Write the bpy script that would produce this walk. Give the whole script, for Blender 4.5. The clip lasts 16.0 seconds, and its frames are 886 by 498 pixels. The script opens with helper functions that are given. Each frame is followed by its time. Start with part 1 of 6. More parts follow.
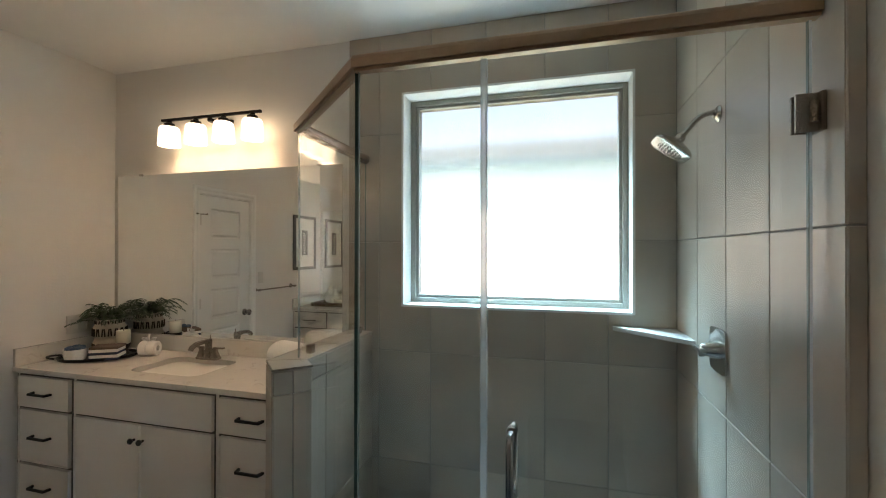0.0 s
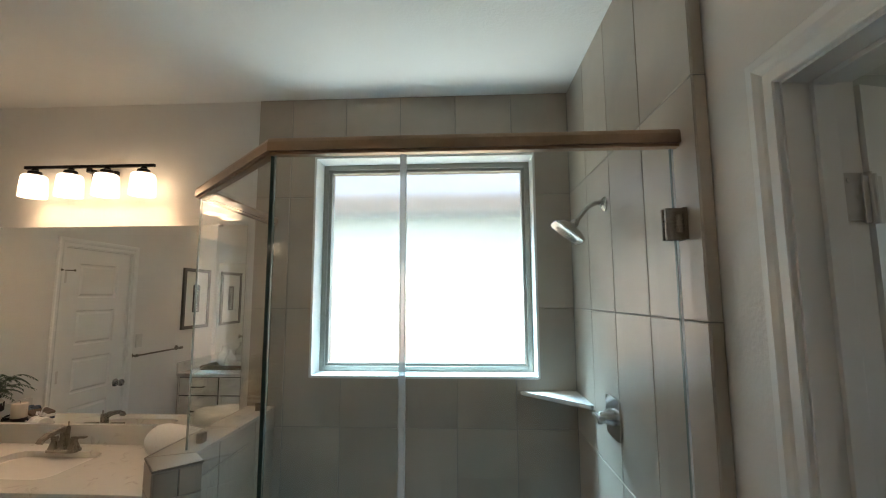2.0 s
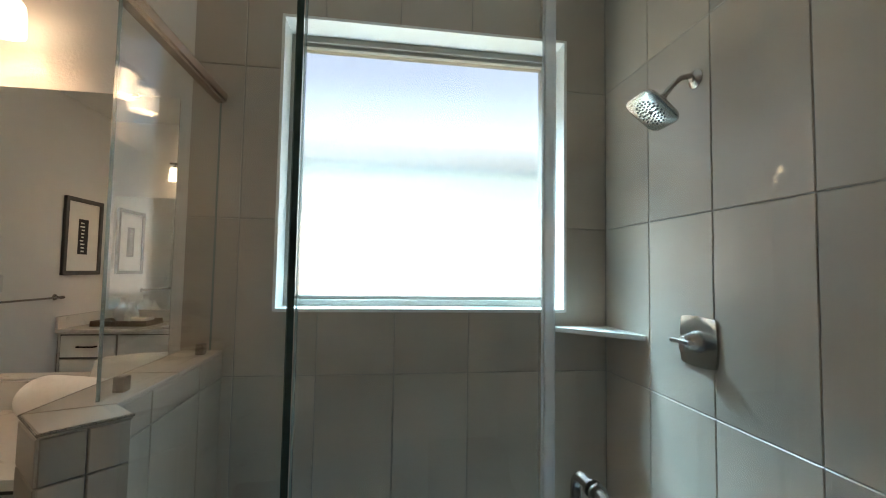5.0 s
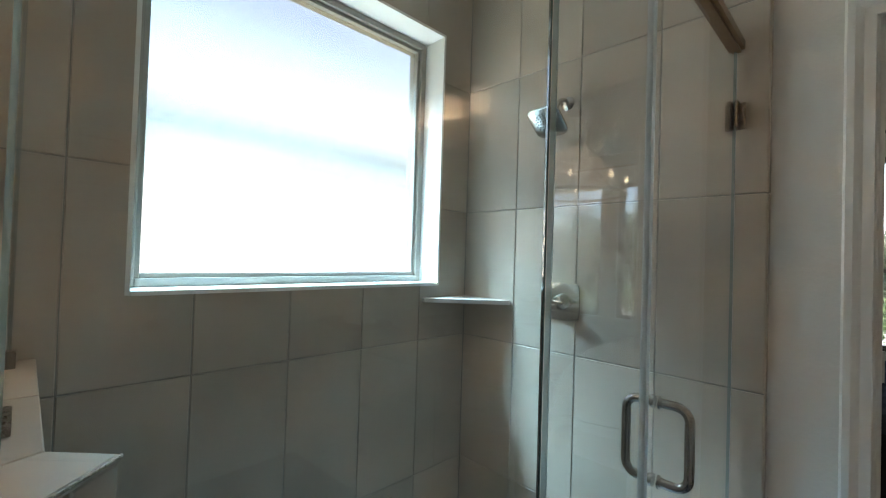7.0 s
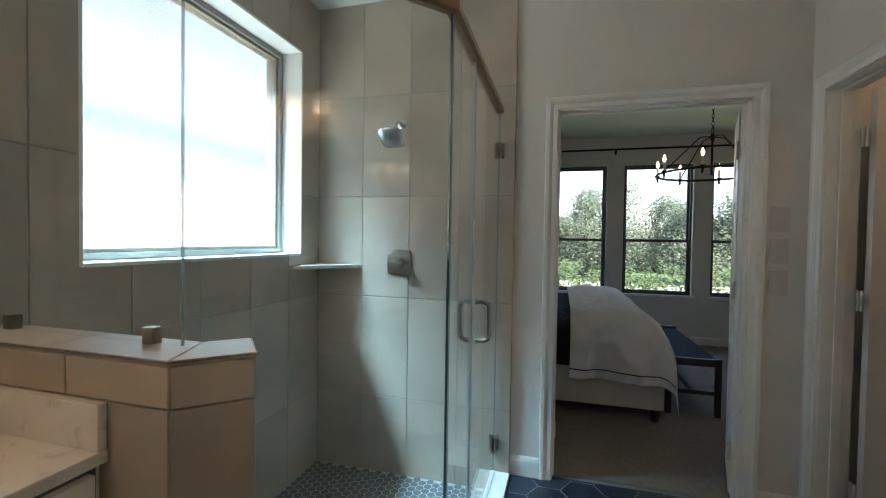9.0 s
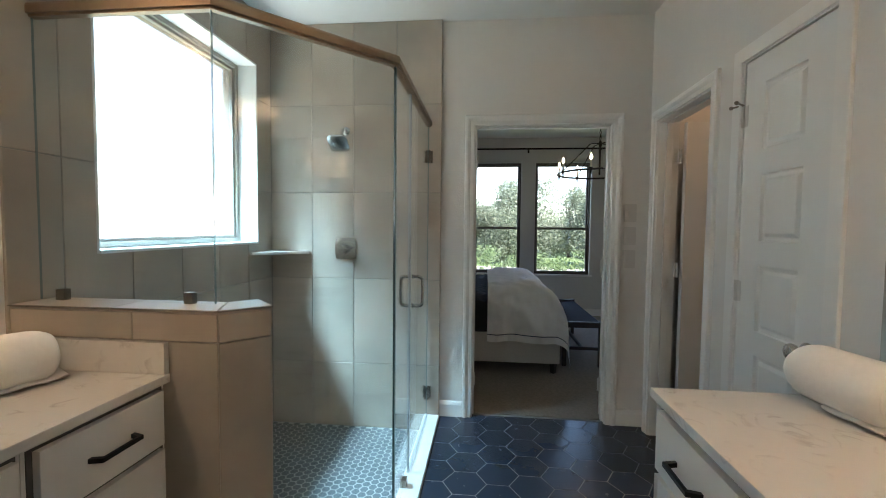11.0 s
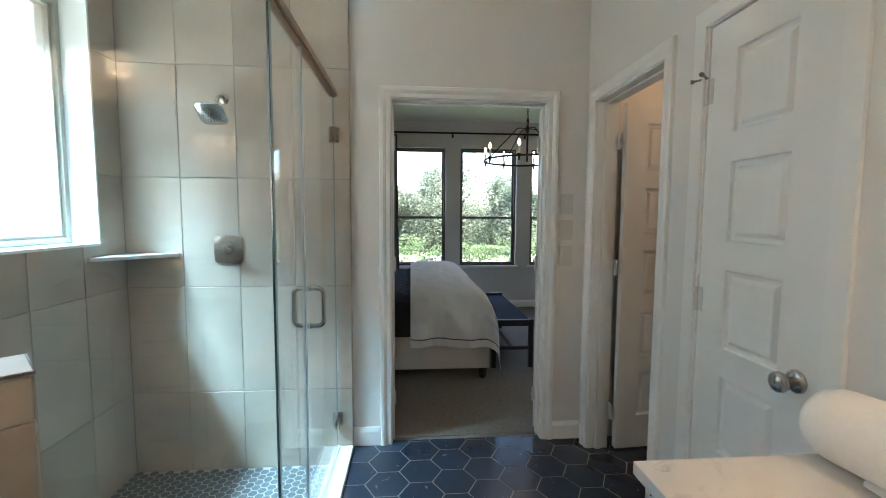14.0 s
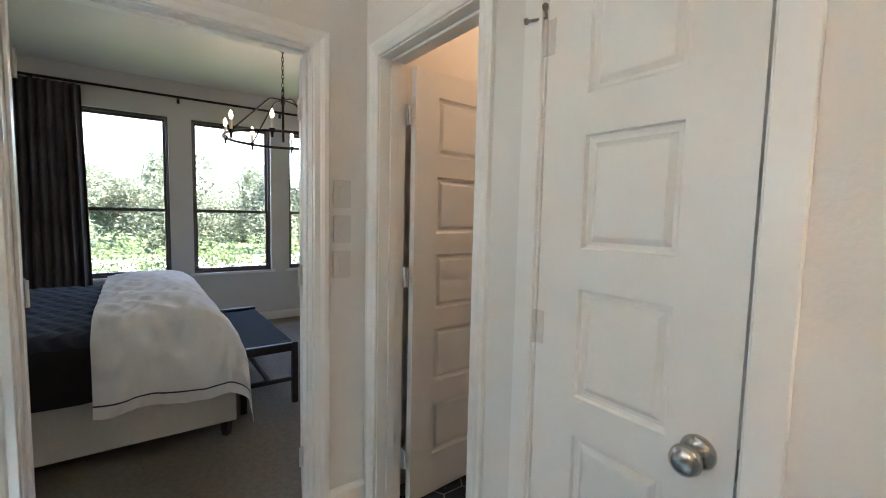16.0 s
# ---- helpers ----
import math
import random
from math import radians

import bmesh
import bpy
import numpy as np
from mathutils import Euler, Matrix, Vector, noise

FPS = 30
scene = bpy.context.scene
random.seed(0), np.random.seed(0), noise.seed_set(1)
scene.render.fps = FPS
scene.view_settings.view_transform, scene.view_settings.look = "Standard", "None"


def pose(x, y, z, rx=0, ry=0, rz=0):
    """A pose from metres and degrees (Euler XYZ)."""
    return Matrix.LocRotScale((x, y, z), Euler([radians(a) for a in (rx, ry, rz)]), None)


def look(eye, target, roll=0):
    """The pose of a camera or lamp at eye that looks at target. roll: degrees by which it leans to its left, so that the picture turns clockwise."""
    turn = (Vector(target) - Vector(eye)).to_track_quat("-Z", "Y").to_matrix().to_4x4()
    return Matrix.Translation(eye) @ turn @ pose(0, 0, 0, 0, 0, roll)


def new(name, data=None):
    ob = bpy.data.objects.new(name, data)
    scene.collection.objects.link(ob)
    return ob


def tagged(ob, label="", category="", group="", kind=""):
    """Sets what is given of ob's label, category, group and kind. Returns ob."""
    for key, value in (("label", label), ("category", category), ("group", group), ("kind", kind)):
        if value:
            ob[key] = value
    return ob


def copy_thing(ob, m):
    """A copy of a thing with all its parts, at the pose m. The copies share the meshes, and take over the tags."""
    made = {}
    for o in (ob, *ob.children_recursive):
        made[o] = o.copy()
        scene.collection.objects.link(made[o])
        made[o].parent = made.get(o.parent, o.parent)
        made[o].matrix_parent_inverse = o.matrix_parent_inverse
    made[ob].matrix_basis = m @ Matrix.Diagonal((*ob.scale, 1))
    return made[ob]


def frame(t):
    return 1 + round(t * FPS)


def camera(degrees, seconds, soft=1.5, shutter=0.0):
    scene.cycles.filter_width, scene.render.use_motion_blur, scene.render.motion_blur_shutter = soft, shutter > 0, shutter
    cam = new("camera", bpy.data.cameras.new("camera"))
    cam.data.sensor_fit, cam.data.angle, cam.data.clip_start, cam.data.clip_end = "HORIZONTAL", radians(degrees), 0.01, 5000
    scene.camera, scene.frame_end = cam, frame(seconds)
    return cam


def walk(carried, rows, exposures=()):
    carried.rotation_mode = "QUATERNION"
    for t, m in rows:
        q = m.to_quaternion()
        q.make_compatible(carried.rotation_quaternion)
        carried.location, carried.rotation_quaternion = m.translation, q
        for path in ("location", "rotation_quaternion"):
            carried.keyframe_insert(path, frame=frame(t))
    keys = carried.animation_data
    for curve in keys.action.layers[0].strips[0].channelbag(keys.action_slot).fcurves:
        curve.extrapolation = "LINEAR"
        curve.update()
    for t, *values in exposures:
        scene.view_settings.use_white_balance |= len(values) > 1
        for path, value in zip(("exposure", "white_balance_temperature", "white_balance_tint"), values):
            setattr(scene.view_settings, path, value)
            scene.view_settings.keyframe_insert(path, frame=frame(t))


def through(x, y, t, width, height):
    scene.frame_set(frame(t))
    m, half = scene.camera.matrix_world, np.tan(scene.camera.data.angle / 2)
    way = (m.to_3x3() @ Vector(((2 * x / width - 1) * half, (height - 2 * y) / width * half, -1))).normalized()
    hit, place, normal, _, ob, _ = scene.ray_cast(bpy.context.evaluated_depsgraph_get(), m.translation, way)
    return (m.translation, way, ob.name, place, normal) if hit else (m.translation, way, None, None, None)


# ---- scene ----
cam = camera(92.5, 16.0, soft=1.0)
PATH = [
    (0, (-0.545, -2.248, 1.545), (-1.071, -0.319, 1.556), 0.1),
    (0.5, (-0.56, -2.242, 1.607), (-0.911, -0.275, 1.69), 0.2),
    (1, (-0.568, -2.257, 1.65), (-0.78, -0.274, 1.792), 0.1),
    (1.5, (-0.561, -2.271, 1.666), (-0.703, -0.285, 1.858), -0.2),
    (2, (-0.569, -2.271, 1.662), (-0.67, -0.286, 1.883), -0.2),
    (2.5, (-0.582, -2.183, 1.619), (-0.665, -0.197, 1.842), -0.1),
    (3, (-0.617, -2.094, 1.581), (-0.679, -0.106, 1.793), -0.0),
    (3.5, (-0.654, -2.039, 1.536), (-0.683, -0.048, 1.725), 0.2),
    (4, (-0.749, -1.993, 1.484), (-0.722, 0.002, 1.618), 0.6),
    (6.5, (-1.418, -1.448, 1.358), (-0.329, 0.229, 1.399), 1.5),
    (7, (-1.605, -1.461, 1.372), (-0.2, -0.038, 1.407), 1.8),
    (7.5, (-1.803, -1.461, 1.37), (-0.203, -0.261, 1.379), 1.7),
    (8, (-2.019, -1.432, 1.358), (-0.242, -0.514, 1.352), 1.4),
    (8.5, (-2.217, -1.474, 1.347), (-0.338, -0.789, 1.328), 1.1),
    (9, (-2.405, -1.489, 1.344), (-0.477, -0.958, 1.298), 0.9),
    (11.5, (-2.987, -1.558, 1.356), (-0.997, -1.394, 1.245), 0.5),
    (12, (-2.981, -1.555, 1.374), (-0.989, -1.422, 1.246), 0.4),
    (12.5, (-2.898, -1.508, 1.363), (-0.904, -1.425, 1.233), 0.4),
    (13, (-2.801, -1.522, 1.365), (-0.806, -1.479, 1.228), 0.4),
    (13.5, (-2.677, -1.511, 1.364), (-0.683, -1.573, 1.22), 0.4),
    (14, (-2.48, -1.582, 1.394), (-0.492, -1.734, 1.238), 0.3),
    (14.5, (-2.314, -1.63, 1.367), (-0.333, -1.861, 1.221), 0.2),
    (15, (-2.083, -1.652, 1.371), (-0.126, -2.042, 1.233), 0.3),
    (15.5, (-1.896, -1.689, 1.369), (-0.054, -2.455, 1.223), 1.0),
    (16, (-1.757, -1.78, 1.385), (-0.144, -2.952, 1.225), 1.3),
]
walk(cam, [(t, look(eye, target, roll)) for t, eye, target, roll in PATH],
     exposures=[(0, 2.5, 6600, 11), (4, 2.4, 6700, 12), (6.5, 2.5, 6550, 11), (9, 2.55, 6400, 10), (11.5, 2.95, 6350, 11), (13.5, 3.2, 6250, 10), (15, 3.55, 6450, 12), (16, 3.75, 6600, 15)])

# ---- world, sun, exposure ----
world = bpy.data.worlds.new("sky_world")
scene.world = world
world.use_nodes = True
wn = world.node_tree
sky = wn.nodes.new("ShaderNodeTexSky")
sky.sky_type, sky.sun_disc = "NISHITA", False
sky.sun_elevation, sky.sun_rotation = radians(43), radians(230)
wn.nodes["Background"].inputs[1].default_value = 0.15
wn.links.new(sky.outputs[0], wn.nodes["Background"].inputs[0])
sun = new("sun", bpy.data.lights.new("sun", "SUN"))
sun.data.energy, sun.data.angle, sun.data.color = 5.0, radians(0.5), (1, 0.95, 0.88)
sun.matrix_world = look((-12, -10, 14.5), (0, 0, 0))


def bulb(x, y, z, watts, radius=0.025, warm=(1.0, 0.66, 0.40)):
    lamp = new("bulb_light", bpy.data.lights.new("bulb_light", "POINT"))
    lamp.data.energy, lamp.data.shadow_soft_size, lamp.data.color = watts, radius, warm
    lamp.location = (x, y, z)
    return lamp


# area lamp added high outside, standing in for sky light into the shower window
sky_stand_in = new("sky_stand_in_light", bpy.data.lights.new("sky_stand_in_light", "AREA"))
sky_stand_in.data.shape, sky_stand_in.data.size, sky_stand_in.data.size_y = "RECTANGLE", 0.95, 0.7
sky_stand_in.data.energy, sky_stand_in.data.color = 190.0, (0.46, 0.79, 1.0)
sky_stand_in.matrix_world = look((-1.25, 1.02, 3.55), (-0.8, 0.17, 1.80))
# area lamp added low outside the same window to brighten the ceiling, like ground bounce
ceiling_fill = new("ceiling_fill_light", bpy.data.lights.new("ceiling_fill_light", "AREA"))
ceiling_fill.data.shape, ceiling_fill.data.size, ceiling_fill.data.size_y = "RECTANGLE", 1.4, 0.8
ceiling_fill.data.energy, ceiling_fill.data.color = 6.5, (0.84, 0.97, 1.0)
ceiling_fill.matrix_world = look((-0.95, 1.0, 0.35), (-0.75, 0.1, 1.9))


# ---- materials ----
def mat(name, color, rough=0.5, metal=0.0, grain=0.0, size=8.0, bump=0.0, bump_size=60.0, vary=0.0, coat=0.0, spec=0.5, stretch=(1, 1, 1), tint=None, fine=0.55, gloss_vary=1.0):
    m = bpy.data.materials.new(name)
    m.use_nodes = True
    t = m.node_tree
    b = t.nodes["Principled BSDF"]
    b.inputs["Roughness"].default_value, b.inputs["Metallic"].default_value = rough, metal
    b.inputs["Coat Weight"].default_value = coat
    b.inputs["Coat Roughness"].default_value = 0.12
    b.inputs["Specular IOR Level"].default_value = spec
    co = t.nodes.new("ShaderNodeTexCoord")
    mp = t.nodes.new("ShaderNodeMapping")
    mp.inputs["Scale"].default_value = stretch
    t.links.new(co.outputs["Object"], mp.inputs["Vector"])
    if vary:
        oi = t.nodes.new("ShaderNodeObjectInfo")
        off = t.nodes.new("ShaderNodeVectorMath")
        off.operation = "SCALE"
        off.inputs[0].default_value = (31.0, 17.0, 53.0)
        t.links.new(oi.outputs["Random"], off.inputs["Scale"])
        t.links.new(off.outputs[0], mp.inputs["Location"])
    out = None
    base = t.nodes.new("ShaderNodeRGB")
    base.outputs[0].default_value = (*color, 1)
    out = base.outputs[0]
    if grain:
        dark = tint or tuple(c * (1 - grain) for c in color)
        for k, (sc, amount) in enumerate(((size, 1.0), (size * 7.3, fine))):
            n = t.nodes.new("ShaderNodeTexNoise")
            n.inputs["Scale"].default_value, n.inputs["Detail"].default_value = sc, 6
            t.links.new(mp.outputs[0], n.inputs["Vector"])
            r = t.nodes.new("ShaderNodeMapRange")
            r.inputs[1].default_value, r.inputs[2].default_value = 0.38, 0.68
            r.inputs[4].default_value = amount
            t.links.new(n.outputs[0], r.inputs[0])
            mix = t.nodes.new("ShaderNodeMix")
            mix.data_type = "RGBA"
            t.links.new(r.outputs[0], mix.inputs[0])
            t.links.new(out, mix.inputs[6])
            mix.inputs[7].default_value = (*dark, 1)
            out = mix.outputs[2]
        rr = t.nodes.new("ShaderNodeMapRange")
        rr.inputs[3].default_value, rr.inputs[4].default_value = max(0, rough - 0.08 * gloss_vary), min(1, rough + 0.1 * gloss_vary)
        t.links.new(n.outputs[0], rr.inputs[0])
        t.links.new(rr.outputs[0], b.inputs["Roughness"])
    if vary:
        hs = t.nodes.new("ShaderNodeHueSaturation")
        vr = t.nodes.new("ShaderNodeMapRange")
        vr.inputs[3].default_value, vr.inputs[4].default_value = 1 - vary, 1 + vary
        t.links.new(oi.outputs["Random"], vr.inputs[0])
        t.links.new(vr.outputs[0], hs.inputs["Value"])
        t.links.new(out, hs.inputs["Color"])
        out = hs.outputs[0]
    t.links.new(out, b.inputs["Base Color"])
    if bump:
        n = t.nodes.new("ShaderNodeTexNoise")
        n.inputs["Scale"].default_value, n.inputs["Detail"].default_value = bump_size, 5
        t.links.new(mp.outputs[0], n.inputs["Vector"])
        bp = t.nodes.new("ShaderNodeBump")
        bp.inputs["Strength"].default_value, bp.inputs["Distance"].default_value = bump, 0.01
        t.links.new(n.outputs[0], bp.inputs["Height"])
        t.links.new(bp.outputs[0], b.inputs["Normal"])
    return m


def glow(name, color, strength, mixin=None):
    m = bpy.data.materials.new(name)
    m.use_nodes = True
    b = m.node_tree.nodes["Principled BSDF"]
    b.inputs["Base Color"].default_value = (*color, 1)
    b.inputs["Emission Color"].default_value = (*(mixin or color), 1)
    b.inputs["Emission Strength"].default_value = strength
    b.inputs["Roughness"].default_value = 0.4
    return m


def lit_shade(name, color, light, strength, through):
    """Thin milky glass round a lit bulb: part of the bulb's light passes straight through."""
    m = glow(name, color, strength, light)
    t = m.node_tree
    tr, mx = t.nodes.new("ShaderNodeBsdfTransparent"), t.nodes.new("ShaderNodeMixShader")
    tr.inputs[0].default_value = (1.0, 0.96, 0.9, 1)
    mx.inputs[0].default_value = 1 - through
    t.links.new(tr.outputs[0], mx.inputs[1])
    t.links.new(t.nodes["Principled BSDF"].outputs[0], mx.inputs[2])
    t.links.new(mx.outputs[0], t.nodes["Material Output"].inputs[0])
    return m


def clear_glass(name, tint=(0.982, 0.992, 0.99), gloss=1.0):
    m = bpy.data.materials.new(name)
    m.use_nodes = True
    t = m.node_tree
    t.nodes.remove(t.nodes["Principled BSDF"])
    tr, gl, lw, pw, fr, mx = (t.nodes.new("ShaderNode" + n) for n in ("BsdfTransparent", "BsdfGlossy", "LayerWeight", "Math", "MapRange", "MixShader"))
    tr.inputs[0].default_value = (*tint, 1)
    gl.inputs["Roughness"].default_value = 0.0
    gl.inputs[0].default_value = (gloss, gloss, gloss, 1)
    lw.inputs[0].default_value = 0.5
    pw.operation = "POWER"
    pw.inputs[1].default_value = 5.0
    fr.inputs[3].default_value, fr.inputs[4].default_value = 0.024, 0.42
    t.links.new(lw.outputs["Facing"], pw.inputs[0])
    t.links.new(pw.outputs[0], fr.inputs[0])
    t.links.new(fr.outputs[0], mx.inputs[0])
    t.links.new(tr.outputs[0], mx.inputs[1])
    t.links.new(gl.outputs[0], mx.inputs[2])
    t.links.new(mx.outputs[0], t.nodes["Material Output"].inputs[0])
    return m


def frosted_glass(name):
    m = bpy.data.materials.new(name)
    m.use_nodes = True
    t = m.node_tree
    t.nodes.remove(t.nodes["Principled BSDF"])
    rf, tl, mx = (t.nodes.new("ShaderNode" + n) for n in ("BsdfRefraction", "BsdfTranslucent", "MixShader"))
    rf.inputs["Roughness"].default_value, rf.inputs["IOR"].default_value = 0.27, 1.2
    rf.inputs[0].default_value = (0.80, 0.72, 0.66, 1)
    tl.inputs[0].default_value = (0.60, 0.61, 0.60, 1)
    mx.inputs[0].default_value = 0.12
    t.links.new(rf.outputs[0], mx.inputs[1])
    t.links.new(tl.outputs[0], mx.inputs[2])
    t.links.new(mx.outputs[0], t.nodes["Material Output"].inputs[0])
    return m


def leafy(m, share=0.6):
    """Lets light through thin leaves."""
    t = m.node_tree
    b = t.nodes["Principled BSDF"]
    tl, mx = t.nodes.new("ShaderNodeBsdfTranslucent"), t.nodes.new("ShaderNodeMixShader")
    t.links.new(b.inputs["Base Color"].links[0].from_socket, tl.inputs[0])
    mx.inputs[0].default_value = share
    t.links.new(b.outputs[0], mx.inputs[1])
    t.links.new(tl.outputs[0], mx.inputs[2])
    t.links.new(mx.outputs[0], t.nodes["Material Output"].inputs[0])
    return m


def milky(name, color, share):
    """Clear plastic that scatters part of the light."""
    m = bpy.data.materials.new(name)
    m.use_nodes = True
    t = m.node_tree
    b = t.nodes["Principled BSDF"]
    b.inputs["Base Color"].default_value = (*color, 1)
    b.inputs["Roughness"].default_value = 0.15
    tr, tl, m1, m2 = (t.nodes.new("ShaderNode" + n) for n in ("BsdfTransparent", "BsdfTranslucent", "MixShader", "MixShader"))
    tl.inputs[0].default_value = (*color, 1)
    m1.inputs[0].default_value, m2.inputs[0].default_value = 0.6, share
    t.links.new(b.outputs[0], m1.inputs[1])
    t.links.new(tl.outputs[0], m1.inputs[2])
    t.links.new(tr.outputs[0], m2.inputs[1])
    t.links.new(m1.outputs[0], m2.inputs[2])
    t.links.new(m2.outputs[0], t.nodes["Material Output"].inputs[0])
    return m


def veined(name, color, vein, rough):
    m = mat(name, color, rough, grain=0.05, size=2.0)
    t = m.node_tree
    b = t.nodes["Principled BSDF"]
    src = b.inputs["Base Color"].links[0].from_socket
    co = t.nodes["Texture Coordinate"]
    n = t.nodes.new("ShaderNodeTexNoise")
    n.inputs["Scale"].default_value, n.inputs["Detail"].default_value, n.inputs["Distortion"].default_value = 8.0, 8, 0.9
    t.links.new(co.outputs["Object"], n.inputs["Vector"])
    ramp = t.nodes.new("ShaderNodeValToRGB")
    e = ramp.color_ramp.elements
    e[0].position, e[0].color = 0.47, (0, 0, 0, 1)
    e[1].position, e[1].color = 0.5, (1, 1, 1, 1)
    e2 = e.new(0.535)
    e2.color = (0, 0, 0, 1)
    t.links.new(n.outputs[0], ramp.inputs[0])
    f = t.nodes.new("ShaderNodeMath")
    f.operation = "MULTIPLY"
    n2 = t.nodes.new("ShaderNodeTexNoise")
    n2.inputs["Scale"].default_value = 13.0
    t.links.new(co.outputs["Object"], n2.inputs["Vector"])
    r2 = t.nodes.new("ShaderNodeMapRange")
    r2.inputs[1].default_value, r2.inputs[2].default_value = 0.50, 0.68
    t.links.new(n2.outputs[0], r2.inputs[0])
    t.links.new(ramp.outputs[0], f.inputs[0])
    t.links.new(r2.outputs[0], f.inputs[1])
    mix = t.nodes.new("ShaderNodeMix")
    mix.data_type = "RGBA"
    t.links.new(f.outputs[0], mix.inputs[0])
    t.links.new(src, mix.inputs[6])
    mix.inputs[7].default_value = (*vein, 1)
    t.links.new(mix.outputs[2], b.inputs["Base Color"])
    return m


M_PAINT = mat("wall_paint", (0.75, 0.725, 0.69), 0.6, grain=0.035, size=1.5, bump=0.12, bump_size=90)
M_CEIL = mat("ceiling_paint", (0.78, 0.77, 0.74), 0.7, grain=0.03, size=1.5, bump=0.15, bump_size=80)
M_BEDWALL = mat("bedroom_paint", (0.62, 0.62, 0.6), 0.65, grain=0.03, size=1.5, bump=0.12, bump_size=90)
M_TRIM = mat("trim_paint", (0.82, 0.81, 0.785), 0.32, grain=0.02, size=3, bump=0.03, bump_size=30)
M_DOOR = mat("door_paint", (0.80, 0.79, 0.765), 0.35, grain=0.02, size=3, bump=0.04, bump_size=120)
M_TILE = mat("concrete_tile", (0.47, 0.405, 0.335), 0.34, grain=0.30, size=1.7, bump=0.003, bump_size=40, vary=0.06, fine=0.10, gloss_vary=0.15)
M_GROUT = mat("grout", (0.29, 0.28, 0.26), 0.85, grain=0.1, size=30)
M_HEX = mat("slate_hex_tile", (0.024, 0.035, 0.056), 0.23, grain=0.12, size=4, bump=0.02, bump_size=12, vary=0.12)
M_HEXGROUT = mat("hex_grout", (0.20, 0.20, 0.20), 0.85, grain=0.12, size=30)
M_PENNY = mat("mosaic_tile", (0.12, 0.14, 0.15), 0.35, grain=0.15, size=20, vary=0.12)
M_PENNYG = mat("mosaic_grout", (0.5, 0.5, 0.48), 0.8, grain=0.1, size=30)
M_CAB = mat("cabinet_paint", (0.74, 0.715, 0.675), 0.38, grain=0.02, size=4, bump=0.03, bump_size=60)
# dark colour for the shade in the gaps between cabinet fronts
M_GAP_SHADE = mat("gap_shade", (0.10, 0.095, 0.09), 0.8, grain=0.1, size=10)
M_QUARTZ = veined("quartz", (0.71, 0.68, 0.635), (0.53, 0.49, 0.455), 0.2)
M_BLACK = mat("black_metal", (0.016, 0.015, 0.014), 0.42, metal=0.6, grain=0.2, size=40)
M_NICKEL = mat("brushed_nickel", (0.50, 0.475, 0.445), 0.24, metal=1.0, grain=0.03, size=60, stretch=(1, 1, 12))
M_BRONZE = mat("bronze_header", (0.40, 0.28, 0.195), 0.32, metal=1.0, grain=0.1, size=30, stretch=(1, 1, 1))
M_FAUCET = mat("dark_nickel", (0.30, 0.26, 0.22), 0.27, metal=1.0, grain=0.08, size=60)
M_MIRROR = mat("mirror_silver", (0.86, 0.88, 0.87), 0.0, metal=1.0)
M_GLASS = clear_glass("shower_glass")
M_EDGE = mat("glass_edge", (0.05, 0.08, 0.075), 0.08, grain=0.2, size=20)
M_EDGE2 = milky("light_glass_edge", (0.40, 0.48, 0.46), 0.5)
M_SEAL = milky("clear_seal", (0.84, 0.87, 0.90), 0.5)
M_PANE = clear_glass("window_glass", (0.97, 0.98, 0.98))
M_RETURN = mat("pale_sill", (0.82, 0.82, 0.80), 0.3, grain=0.04, size=5)
M_FROST = frosted_glass("frosted_glass")
M_WINFRAME = mat("window_vinyl", (0.30, 0.28, 0.245), 0.45, grain=0.06, size=12)
M_DARKFRAME = mat("dark_window_frame", (0.095, 0.088, 0.08), 0.5, grain=0.1, size=12)
M_SHADE = lit_shade("lit_glass_shade", (0.9, 0.86, 0.8), (1.0, 0.82, 0.60), 0.42, 0.23)
M_FLAME = glow("flame_bulb", (1.0, 0.85, 0.6), 2.0, (1.0, 0.80, 0.5))
M_CARPET = mat("carpet", (0.27, 0.235, 0.20), 0.95, grain=0.22, size=40, bump=0.8, bump_size=300)
M_LINEN = mat("white_linen", (0.80, 0.79, 0.77), 0.85, grain=0.05, size=10, bump=0.5, bump_size=14)
# black cloth colour that paints the shade on the bed side
M_SIDE_SHADE = mat("bed_side_shade", (0.008, 0.008, 0.010), 0.95, grain=0.2, size=30, bump=0.3, bump_size=200)
M_NAVY = mat("navy_quilt", (0.014, 0.021, 0.040), 0.85, grain=0.3, size=40, bump=0.4, bump_size=120)
M_WOVEN = mat("navy_cord", (0.008, 0.013, 0.027), 0.8, grain=0.4, size=60, bump=0.3, bump_size=150)
M_CREAM = mat("cream_upholstery", (0.62, 0.58, 0.52), 0.9, grain=0.08, size=60, bump=0.3, bump_size=400)
M_DARKWOOD = mat("dark_wood", (0.030, 0.022, 0.018), 0.45, grain=0.3, size=10, stretch=(1, 1, 8))
M_TERRY = mat("white_terry", (0.86, 0.84, 0.81), 0.95, grain=0.04, size=60, bump=0.12, bump_size=500)
M_CURTAIN = mat("curtain_cloth", (0.125, 0.12, 0.125), 0.9, grain=0.5, size=7, bump=0.4, bump_size=160, stretch=(1, 1, 0.4))
M_LEAF = mat("fern_leaf", (0.036, 0.062, 0.022), 0.5, grain=0.3, size=30)
M_TREE = leafy(mat("tree_leaf", (0.20, 0.235, 0.165), 0.55, grain=0.45, size=0.7))
